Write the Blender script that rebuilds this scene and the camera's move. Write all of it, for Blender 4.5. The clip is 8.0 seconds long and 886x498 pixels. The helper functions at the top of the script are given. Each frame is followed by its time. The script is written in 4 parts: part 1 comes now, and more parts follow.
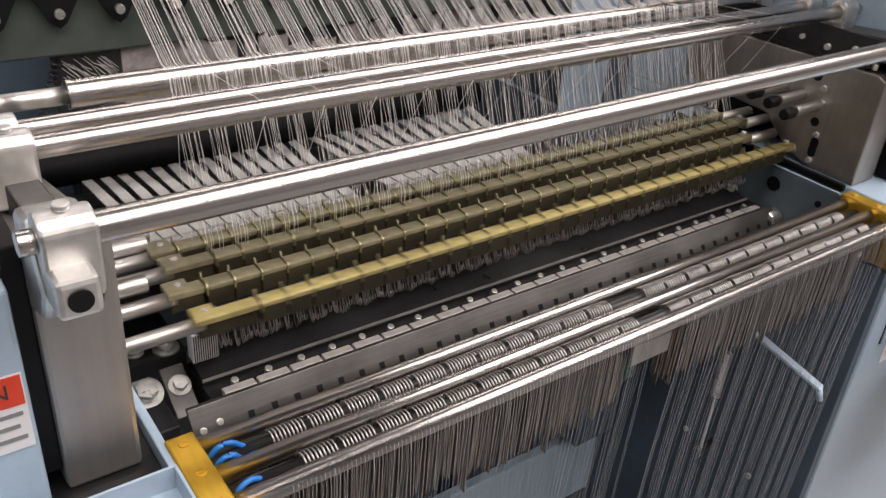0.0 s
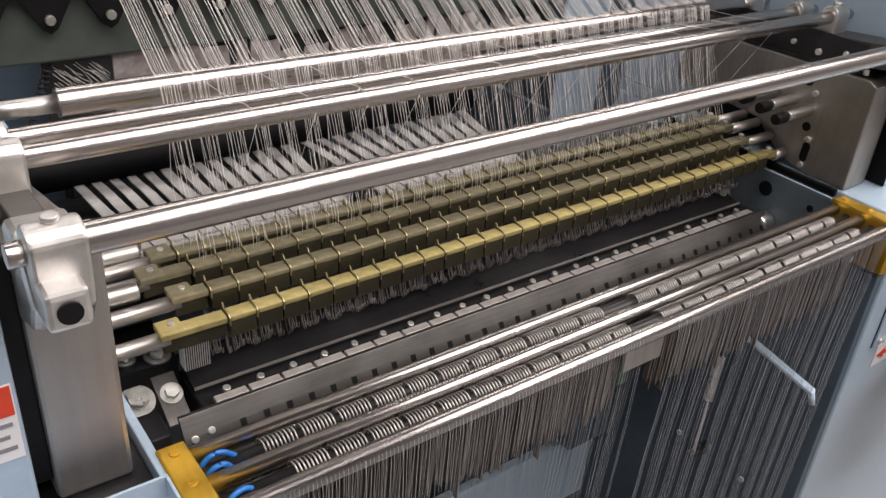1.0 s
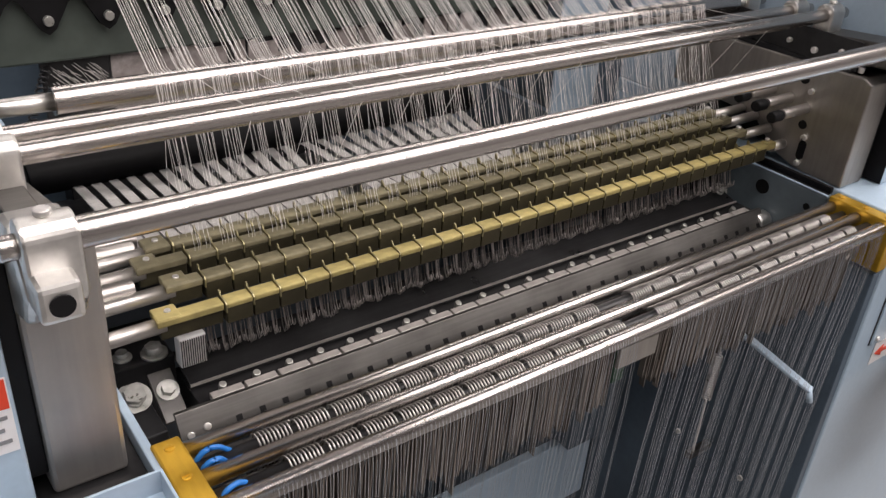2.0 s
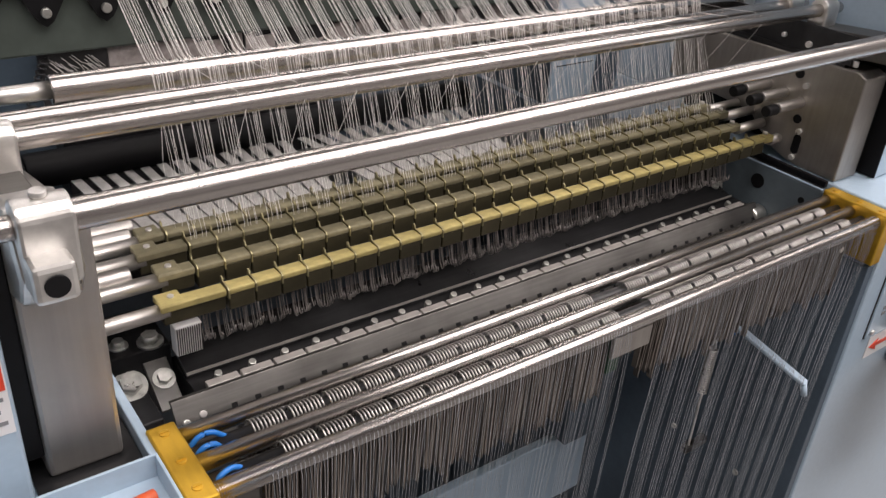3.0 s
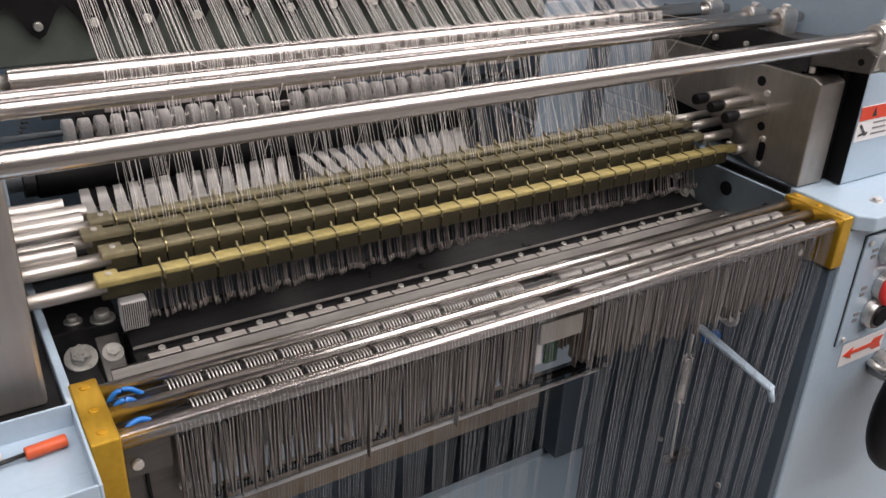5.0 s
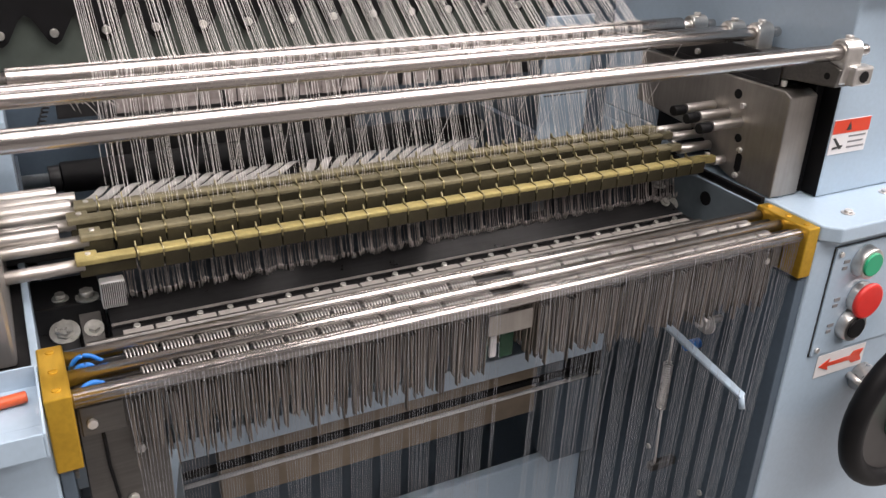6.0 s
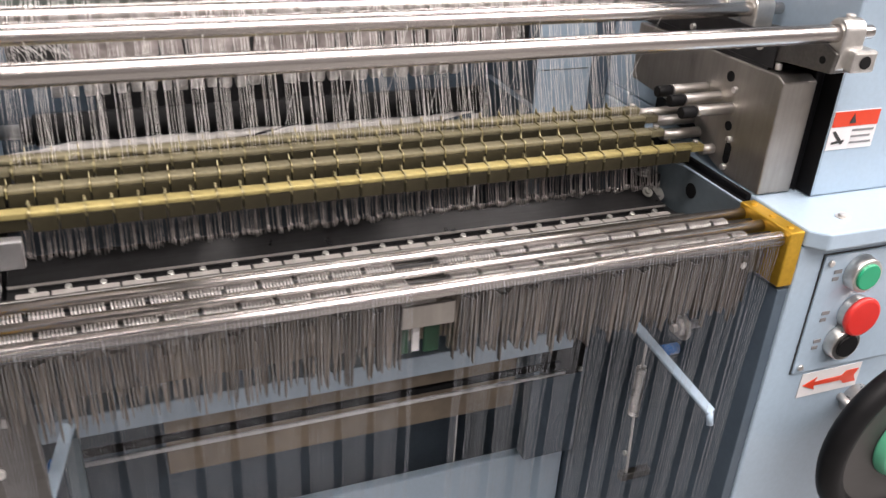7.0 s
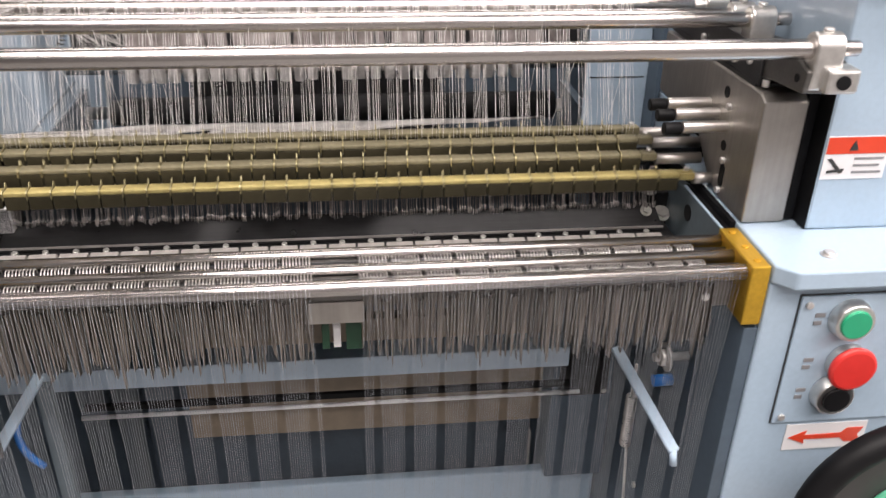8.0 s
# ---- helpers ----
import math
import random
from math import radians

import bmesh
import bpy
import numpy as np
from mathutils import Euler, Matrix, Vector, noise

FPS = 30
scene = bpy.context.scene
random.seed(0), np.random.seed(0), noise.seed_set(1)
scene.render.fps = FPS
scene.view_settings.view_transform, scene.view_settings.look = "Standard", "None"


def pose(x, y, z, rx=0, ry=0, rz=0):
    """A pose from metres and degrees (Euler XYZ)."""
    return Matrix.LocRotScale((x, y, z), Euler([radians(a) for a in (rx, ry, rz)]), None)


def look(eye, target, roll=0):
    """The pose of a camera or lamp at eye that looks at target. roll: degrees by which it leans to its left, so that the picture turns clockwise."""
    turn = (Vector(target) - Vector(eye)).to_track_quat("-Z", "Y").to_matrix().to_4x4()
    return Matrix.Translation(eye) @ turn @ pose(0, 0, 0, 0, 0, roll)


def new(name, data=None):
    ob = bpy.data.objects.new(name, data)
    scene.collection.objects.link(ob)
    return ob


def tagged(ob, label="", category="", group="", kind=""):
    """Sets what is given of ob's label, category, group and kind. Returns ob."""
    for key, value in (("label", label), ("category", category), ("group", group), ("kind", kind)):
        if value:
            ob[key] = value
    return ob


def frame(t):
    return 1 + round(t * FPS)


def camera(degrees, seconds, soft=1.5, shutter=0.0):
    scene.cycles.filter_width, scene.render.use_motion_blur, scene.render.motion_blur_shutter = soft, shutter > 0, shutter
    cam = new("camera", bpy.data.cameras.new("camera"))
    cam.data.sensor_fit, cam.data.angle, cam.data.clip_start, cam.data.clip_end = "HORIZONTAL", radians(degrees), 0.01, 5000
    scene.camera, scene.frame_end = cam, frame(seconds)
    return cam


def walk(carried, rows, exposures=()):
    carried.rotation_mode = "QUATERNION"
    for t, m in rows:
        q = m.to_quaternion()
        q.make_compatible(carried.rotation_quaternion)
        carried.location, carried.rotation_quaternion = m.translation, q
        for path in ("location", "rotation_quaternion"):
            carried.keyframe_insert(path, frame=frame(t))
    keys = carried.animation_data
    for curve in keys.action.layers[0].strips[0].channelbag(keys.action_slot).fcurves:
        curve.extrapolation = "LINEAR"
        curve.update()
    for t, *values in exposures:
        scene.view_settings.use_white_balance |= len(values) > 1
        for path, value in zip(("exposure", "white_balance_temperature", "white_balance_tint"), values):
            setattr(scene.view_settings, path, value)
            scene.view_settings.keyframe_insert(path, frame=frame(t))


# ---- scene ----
cam = camera(54.3, 8.0, 1.4, 0.5)
PATH = [
    (0, (-0.394, -0.301, 1.222), (0.667, 1.067, 0.22), 4.7),
    (0.5, (-0.393, -0.3, 1.223), (0.679, 1.059, 0.222), 4.8),
    (1, (-0.392, -0.3, 1.225), (0.68, 1.061, 0.226), 4.8),
    (1.5, (-0.39, -0.302, 1.224), (0.677, 1.066, 0.228), 4.5),
    (3, (-0.391, -0.313, 1.219), (0.678, 1.057, 0.229), 4.6),
    (3.5, (-0.392, -0.311, 1.212), (0.682, 1.059, 0.228), 4.4),
    (4, (-0.386, -0.322, 1.207), (0.681, 1.076, 0.253), 4.0),
    (4.5, (-0.365, -0.353, 1.204), (0.657, 1.091, 0.271), 3.3),
    (6, (-0.296, -0.465, 1.209), (0.538, 1.128, 0.335), 2.1),
    (6.5, (-0.26, -0.47, 1.202), (0.521, 1.144, 0.316), 2.6),
    (7, (-0.184, -0.457, 1.195), (0.492, 1.175, 0.258), 3.4),
    (7.5, (-0.118, -0.456, 1.194), (0.417, 1.204, 0.215), 3.5),
    (8, (-0.003, -0.498, 1.203), (0.203, 1.247, 0.249), 1.1),
]
walk(cam, [(t, look(eye, target, roll)) for t, eye, target, roll in PATH],
     exposures=((0, -0.07), (4.5, -0.05), (6, 0.26), (6.5, 0.48), (7, 0.61), (8, 0.58)))

# ---- light: a trade-show hall with rows of linear ceiling lamps ----
world = bpy.data.worlds.new("hall_air")
scene.world = world
world.use_nodes = True
world.node_tree.nodes["Background"].inputs[0].default_value = (0.8, 0.87, 1.0, 1)
world.node_tree.nodes["Background"].inputs[1].default_value = 0.05
LAMPS = [(-0.60, 50, 0.75), (-1.65, 54, 0.75), (-2.9, 34, 0.30), (1.7, 22, 0.30), (3.6, 22, 0.30)]
for ly, watts, width in LAMPS:
    for lx in (-0.5, 2.2, 4.9):
        lamp = bpy.data.lights.new("hall_lamp", "AREA")
        lamp.shape, lamp.size, lamp.size_y = "RECTANGLE", 2.5, width
        lamp.energy, lamp.color = watts * (0.85 if lx < 0 else 1.0), (1.0, 0.912, 0.882)
        ob = new("hall_lamp", lamp)
        ob.location = (lx, ly, 3.36)

# ---- materials ----
def mat(name, colour, rough=0.5, metal=0.0, grain=0.0, grain_scale=(200, 200, 200), wear=0.0, wear_scale=14.0,
        bump=0.0, second=None, island=0.0, obj_random=0.0, spec=0.5, trans=0.0, emit=None, coat=0.0):
    m = bpy.data.materials.new(name)
    m.use_nodes = True
    nt = m.node_tree
    b = nt.nodes["Principled BSDF"]
    b.inputs["Base Color"].default_value = (*colour, 1)
    b.inputs["Roughness"].default_value = rough
    b.inputs["Metallic"].default_value = metal
    b.inputs["Specular IOR Level"].default_value = spec
    b.inputs["Coat Weight"].default_value = coat
    if trans:
        b.inputs["Transmission Weight"].default_value = trans
    if emit:
        b.inputs["Emission Color"].default_value = (*emit[0], 1)
        b.inputs["Emission Strength"].default_value = emit[1]
    co = nt.nodes.new("ShaderNodeTexCoord")
    link = nt.links.new
    col = None
    if wear or second:
        n = nt.nodes.new("ShaderNodeTexNoise")
        n.inputs["Scale"].default_value = wear_scale
        n.inputs["Detail"].default_value = 6
        n.inputs["Roughness"].default_value = 0.62
        link(co.outputs["Object"], n.inputs["Vector"])
        ramp = nt.nodes.new("ShaderNodeValToRGB")
        ramp.color_ramp.elements[0].position, ramp.color_ramp.elements[1].position = 0.36, 0.66
        two = second if second else tuple(c * (1 - wear) for c in colour)
        ramp.color_ramp.elements[0].color = (*two, 1)
        ramp.color_ramp.elements[1].color = (*colour, 1)
        link(n.outputs["Fac"], ramp.inputs["Fac"])
        col = ramp.outputs["Color"]
        rr = nt.nodes.new("ShaderNodeMapRange")
        rr.inputs["To Min"].default_value, rr.inputs["To Max"].default_value = max(0.03, rough - 0.12), min(1, rough + 0.14)
        link(n.outputs["Fac"], rr.inputs["Value"])
        link(rr.outputs["Result"], b.inputs["Roughness"])
    if grain or bump:
        mp = nt.nodes.new("ShaderNodeMapping")
        mp.inputs["Scale"].default_value = grain_scale
        link(co.outputs["Object"], mp.inputs["Vector"])
        g = nt.nodes.new("ShaderNodeTexNoise")
        g.inputs["Scale"].default_value = 1.0
        g.inputs["Detail"].default_value = 3
        link(mp.outputs["Vector"], g.inputs["Vector"])
        if grain:
            hs = nt.nodes.new("ShaderNodeHueSaturation")
            mr = nt.nodes.new("ShaderNodeMapRange")
            mr.inputs["From Min"].default_value, mr.inputs["From Max"].default_value = 0.3, 0.7
            mr.inputs["To Min"].default_value, mr.inputs["To Max"].default_value = 1 - grain, 1 + grain
            link(g.outputs["Fac"], mr.inputs["Value"])
            link(mr.outputs["Result"], hs.inputs["Value"])
            if col:
                link(col, hs.inputs["Color"])
            else:
                hs.inputs["Color"].default_value = (*colour, 1)
            col = hs.outputs["Color"]
        if bump:
            bp = nt.nodes.new("ShaderNodeBump")
            bp.inputs["Strength"].default_value = bump
            bp.inputs["Distance"].default_value = 0.0006
            link(g.outputs["Fac"], bp.inputs["Height"])
            link(bp.outputs["Normal"], b.inputs["Normal"])
    if island or obj_random:
        src = nt.nodes.new("ShaderNodeNewGeometry").outputs["Random Per Island"] if island else nt.nodes.new("ShaderNodeObjectInfo").outputs["Random"]
        amt = island or obj_random
        hs = nt.nodes.new("ShaderNodeHueSaturation")
        mr = nt.nodes.new("ShaderNodeMapRange")
        mr.inputs["To Min"].default_value, mr.inputs["To Max"].default_value = 1 - amt, 1 + amt
        link(src, mr.inputs["Value"])
        link(mr.outputs["Result"], hs.inputs["Value"])
        if col:
            link(col, hs.inputs["Color"])
        else:
            hs.inputs["Color"].default_value = (*colour, 1)
        col = hs.outputs["Color"]
    if col:
        link(col, b.inputs["Base Color"])
    return m


DARKSTEEL = mat("dark_rolled_steel", (0.040, 0.040, 0.042), 0.30, 0.5, 0.12, (25, 400, 400), 0.35, 25, 0.06)
PALE = mat("pale_ground_strip", (0.52, 0.49, 0.465), 0.36, 0.5, 0.08, (120, 300, 300), 0.25, 60, 0.05)
CHROME = mat("ground_steel_rod", (0.52, 0.49, 0.47), 0.27, 1.0, 0.06, (15, 500, 500))
STEEL = mat("brushed_steel", (0.47, 0.445, 0.42), 0.46, 0.9, 0.05, (260, 260, 14), 0.20, 12, 0.04)
SATIN = mat("satin_shaft_steel", (0.56, 0.535, 0.51), 0.38, 0.95, 0.08, (60, 500, 500))
TAB = mat("grey_tab_steel", (0.13, 0.125, 0.12), 0.36, 0.6, 0.1, (80, 200, 200), 0.25, 40, 0.05)
BOLT = mat("grey_zinc_bolt", (0.55, 0.55, 0.52), 0.30, 0.75, 0.08, (200, 200, 200), 0.3, 120)
STEELDARK = mat("brushed_grey_steel", (0.44, 0.415, 0.385), 0.42, 0.9, 0.07, (260, 260, 14), 0.28, 14, 0.05)
NICKEL = mat("cast_nickel", (0.78, 0.765, 0.74), 0.36, 1.0, 0.06, (160, 160, 160), 0.15, 40, 0.08)
DULL = mat("dull_steel_sheet", (0.175, 0.168, 0.16), 0.38, 0.9, 0.10, (25, 500, 500), 0.30, 18, 0.08)
SCREW = mat("zinc_screw", (0.78, 0.76, 0.74), 0.30, 0.7, 0.05, (300, 300, 300), 0.25, 90)
COIL = mat("steel_coil_wire", (0.55, 0.53, 0.51), 0.36, 0.85, 0.1, (300, 300, 300), 0.3, 200)
NEEDLE = mat("oily_needle_steel", (0.36, 0.335, 0.325), 0.34, 0.7, 0.1, (300, 300, 300), 0.3, 200, island=0.5)
BLACKOX = mat("black_oxide_steel", (0.028, 0.028, 0.03), 0.33, 0.35, 0.15, (120, 120, 120), 0.4, 40, 0.05)
DISC = mat("dark_grey_enamel", (0.045, 0.042, 0.042), 0.4, 0.0, 0.08, (60, 60, 60), 0.2, 12, 0.05)
PURPLE = mat("violet_cap_plastic", (0.13, 0.12, 0.36), 0.4, 0.0, 0.05, (100, 100, 100), 0.12, 40)
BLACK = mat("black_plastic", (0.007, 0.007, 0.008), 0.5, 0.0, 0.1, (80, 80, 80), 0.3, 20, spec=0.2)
GOLD = mat("gold_anodised_block", (0.66, 0.40, 0.045), 0.34, 0.75, 0.08, (300, 60, 300), 0.15, 30, 0.06)
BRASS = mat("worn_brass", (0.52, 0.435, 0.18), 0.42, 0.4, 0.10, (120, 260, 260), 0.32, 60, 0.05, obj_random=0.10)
# brass fronts below the block tops, their shade put into a near-black colour
CARRIER = mat("shaded_brass_carrier", (0.055, 0.048, 0.027), 0.45, 0.4, 0.12, (120, 260, 260), 0.35, 60, 0.05, obj_random=0.2)
# the same brass as it looks in weaker light, mixed as a duller olive
BRASSDIM = mat("shaded_olive_brass", (0.27, 0.243, 0.155), 0.42, 0.35, 0.12, (120, 260, 260), 0.32, 60, 0.05, obj_random=0.12)
BRASSFIN = mat("brass_fin", (0.36, 0.32, 0.18), 0.35, 0.7, 0.1, (200, 200, 200), 0.3, 60, obj_random=0.2)
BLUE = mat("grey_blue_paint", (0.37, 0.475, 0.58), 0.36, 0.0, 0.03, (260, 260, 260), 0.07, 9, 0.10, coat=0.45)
# the machine's blue with the shade of its inside mixed into the colour
SHADEBLUE = mat("blue_paint_in_shade", (0.085, 0.118, 0.155), 0.45, 0.0, 0.05, (200, 200, 200), 0.25, 10, 0.08)
# blue paint toned down by hand for faces that get little light
HALFSHADEBLUE = mat("blue_paint_half_shade", (0.115, 0.145, 0.165), 0.42, 0.0, 0.05, (200, 200, 200), 0.25, 12, 0.08)
TAN = mat("tan_board", (0.27, 0.22, 0.165), 0.7, 0.0, 0.08, (60, 60, 60), 0.25, 14)
FELT = mat("dusty_grey_felt", (0.36, 0.325, 0.315), 0.9, 0.0, 0.2, (140, 140, 140), 0.4, 34, 0.4, second=(0.13, 0.11, 0.105))
GREENDARK = mat("dark_green_enamel", (0.065, 0.08, 0.07), 0.4, 0.0, 0.08, (100, 100, 100), 0.3, 14, 0.05)
YARN = mat("white_yarn", (0.86, 0.84, 0.82), 0.75, 0.0, 0.10, (300, 300, 900), island=0.16)
GREYYARN = mat("grey_warp_yarn", (0.42, 0.445, 0.485), 0.8, 0.0, 0.12, (300, 300, 300), island=0.3)
DROPPER = mat("dropper_steel", (0.185, 0.162, 0.142), 0.38, 0.6, 0.12, (300, 300, 60), obj_random=0.45)
TAPE = mat("grey_knitted_tape", (0.46, 0.445, 0.43), 0.9, 0.0, 0.30, (900, 900, 900), 0.16, 120, 0.7, obj_random=0.06)
TAPE2 = mat("grey_wound_tape", (0.62, 0.60, 0.59), 0.9, 0.0, 0.22, (700, 700, 700), 0.15, 80, 0.6, obj_random=0.08)
RED = mat("red_plastic", (0.62, 0.035, 0.03), 0.33, 0.0, 0.04, (100, 100, 100), 0.12, 30)
REDHANDLE = mat("orange_red_handle", (0.62, 0.10, 0.03), 0.4, 0.0, 0.05, (100, 100, 100), 0.2, 40)
GREEN = mat("green_button_plastic", (0.02, 0.32, 0.16), 0.3, 0.0, 0.04, (100, 100, 100), 0.1, 30)
GREENPL = mat("pale_green_plastic", (0.12, 0.48, 0.30), 0.4, 0.0, 0.04, (100, 100, 100), 0.1, 30)
CIRCUIT = mat("dark_green_board", (0.015, 0.07, 0.035), 0.5, 0.0, 0.1, (100, 100, 100), 0.3, 60)
WIREBLUE = mat("blue_wire_sleeve", (0.02, 0.17, 0.55), 0.35, 0.0, 0.05, (100, 100, 100), 0.15, 60)
LABEL = mat("white_label_film", (0.75, 0.74, 0.75), 0.4, 0.0, 0.02, (100, 100, 100), 0.05, 30)
LABELRED = mat("red_label_print", (0.66, 0.055, 0.02), 0.4, 0.0, 0.03, (100, 100, 100), 0.08, 60)
INK = mat("black_label_print", (0.03, 0.03, 0.03), 0.5, 0.0, 0.03, (100, 100, 100), 0.1, 60)
INKGREY = mat("grey_label_print", (0.22, 0.22, 0.23), 0.5, 0.0, 0.03, (100, 100, 100), 0.1, 60)
CONCRETE = mat("grey_hall_floor", (0.23, 0.225, 0.22), 0.5, 0.0, 0.08, (30, 30, 30), 0.2, 3, 0.1)
WALLP = mat("grey_hall_wall", (0.34, 0.33, 0.33), 0.8, 0.0, 0.04, (30, 30, 30), 0.08, 2)
CEIL = mat("dark_hall_ceiling", (0.06, 0.06, 0.06), 0.85, 0.0, 0.05, (20, 20, 20), 0.1, 2)


# ---- mesh helpers ----
def box(bm, x0, x1, y0, y1, z0, z1, bevel=0.0, seg=2):
    r = bmesh.ops.create_cube(bm, size=1.0)
    vs = r["verts"]
    for v in vs:
        v.co = Vector(((x0 + x1) / 2 + v.co.x * (x1 - x0), (y0 + y1) / 2 + v.co.y * (y1 - y0), (z0 + z1) / 2 + v.co.z * (z1 - z0)))
    if bevel:
        es = list({e for v in vs for e in v.link_edges})
        bmesh.ops.bevel(bm, geom=es, offset=bevel, segments=seg, affect="EDGES", profile=0.5)
    return bm


def rod(bm, p0, p1, r, seg=24, r2=None, bevel=0.0):
    p0, p1 = Vector(p0), Vector(p1)
    d = p1 - p0
    m = Matrix.Translation((p0 + p1) / 2) @ d.to_track_quat("Z", "Y").to_matrix().to_4x4()
    r2 = r if r2 is None else r2
    res = bmesh.ops.create_cone(bm, cap_ends=True, segments=seg, radius1=r, radius2=r2, depth=d.length, matrix=m)
    for f in {f for v in res["verts"] for f in v.link_faces}:
        f.smooth = len(f.verts) == 4
    if bevel:
        es = [e for e in {e for v in res["verts"] for e in v.link_edges} if any(len(f.verts) > 4 for f in e.link_faces)]
        bmesh.ops.bevel(bm, geom=es, offset=bevel, segments=2, affect="EDGES", profile=0.5)
    return bm


def prism(bm, outline, axis, a, b, bevel=0.0):
    """A flat outline pushed along an axis: for 'x' it holds (y, z), for 'y' (x, z), for 'z' (x, y)."""
    def at(p, h):
        return {"x": (h, p[0], p[1]), "y": (p[0], h, p[1]), "z": (p[0], p[1], h)}[axis]
    lo = [bm.verts.new(at(p, a)) for p in outline]
    hi = [bm.verts.new(at(p, b)) for p in outline]
    n = len(outline)
    fs = [bm.faces.new(lo), bm.faces.new(hi)] + [bm.faces.new((lo[i], lo[(i + 1) % n], hi[(i + 1) % n], hi[i])) for i in range(n)]
    bmesh.ops.recalc_face_normals(bm, faces=fs)
    if bevel:
        es = list({e for f in fs for e in f.edges})
        bmesh.ops.bevel(bm, geom=es, offset=bevel, segments=2, affect="EDGES", profile=0.5)
    return bm


def tubes(lines, r, seg=4):
    """Vertices and faces of thin tubes along polylines; r may be a list."""
    vs, fs = [], []
    for k, pts in enumerate(lines):
        rr = r[k] if isinstance(r, list) else r
        pts = [Vector(p) for p in pts]
        first = len(vs)
        n = len(pts)
        up = Vector((1, 0, 0))
        for i, p in enumerate(pts):
            d = (pts[min(i + 1, n - 1)] - pts[max(i - 1, 0)]).normalized()
            a = up.cross(d)
            if a.length < 1e-3:
                a = Vector((0, 1, 0)).cross(d)
            a.normalize()
            b2 = d.cross(a)
            for s in range(seg):
                t = 2 * math.pi * (s + 0.5) / seg
                vs.append(p + (a * math.cos(t) + b2 * math.sin(t)) * rr)
        for i in range(n - 1):
            for s in range(seg):
                q = (s + 1) % seg
                fs.append((first + i * seg + s, first + i * seg + q, first + (i + 1) * seg + q, first + (i + 1) * seg + s))
        fs.append(tuple(first + s for s in range(seg))[::-1])
        fs.append(tuple(first + (n - 1) * seg + s for s in range(seg)))
    return vs, fs


def mesh_of(name, vs, fs, material, smooth=True):
    me = bpy.data.meshes.new(name)
    me.from_pydata([tuple(v) for v in vs], [], fs)
    me.materials.append(material)
    if smooth:
        me.polygons.foreach_set("use_smooth", [True] * len(me.polygons))
    me.update()
    return me


def world_origin(ob):
    return ob.location + (world_origin(ob.parent) if ob.parent else Vector())


def put(name, me, parent, label="", at=None):
    ob = new(name, me)
    ob.parent = parent
    ob.location = (Vector(at) if at else Vector()) - (world_origin(parent) if parent else Vector())
    return tagged(ob, label)


def part(name, bm, material, parent, label=""):
    me = bpy.data.meshes.new(name)
    bm.to_mesh(me)
    bm.free()
    me.materials.append(material)
    return put(name, me, parent, label)


def thing(name, at, label, category, group="", kind=""):
    ob = new(name)
    ob.location = at
    ob.empty_display_size = 0.01
    return tagged(ob, label, category, group, kind)


def single(name, bm, material, label, category, group="", kind=""):
    me = bpy.data.meshes.new(name)
    bm.to_mesh(me)
    bm.free()
    me.materials.append(material)
    return tagged(new(name, me), label, category, group, kind)


def B():
    return bmesh.new()


def hexbolt(bm, p, axis, r, h, washer=True):
    """A hex head on a washer that looks along an axis vector from the point p."""
    p, a = Vector(p), Vector(axis).normalized()
    if washer:
        rod(bm, p, p + a * h * 0.25, r * 1.55, 24)
    rod(bm, p + a * h * 0.2, p + a * h, r, 6)
    return bm


def capscrew(bm, p, axis, r, h):
    p, a = Vector(p), Vector(axis).normalized()
    rod(bm, p, p + a * h, r, 14, bevel=r * 0.18)
    rod(bm, p + a * h * 0.98, p + a * h * 1.02, r * 0.5, 6)
    return bm


# ---- hall ----
H = 3.4
single("floor", box(B(), -6, 8, -5, 7, -0.1, 0), CONCRETE, "grey polished concrete hall floor", "floor", kind="structure")
single("ceiling", box(B(), -6, 8, -5, 7, H, H + 0.1), CEIL, "dark grey hall ceiling with rows of lamps", "ceiling", kind="structure")
single("wall_north", box(B(), -6, 8, 7, 7.1, 0, H), WALLP, "pale grey hall wall", "wall", kind="structure")
single("wall_south", box(B(), -6, 8, -5.1, -5, 0, H), WALLP, "pale grey hall wall", "wall", kind="structure")
single("wall_east", box(B(), 8, 8.1, -5, 7, 0, H), WALLP, "pale grey hall wall", "wall", kind="structure")
single("wall_west", box(B(), -6.1, -6, -5, 7, 0, H), WALLP, "pale grey hall wall", "wall", kind="structure")
for ly, watts, width in LAMPS:
    for lx in (-0.5, 2.2, 4.9):
        bm = B()
        box(bm, lx - 1.27, lx + 1.27, ly - width / 2 - 0.02, ly + width / 2 + 0.02, 3.37, H, 0.006)
        single("ceiling_lamp", bm, WALLP, "long white linear ceiling lamp", "lamp", "hall lamps")

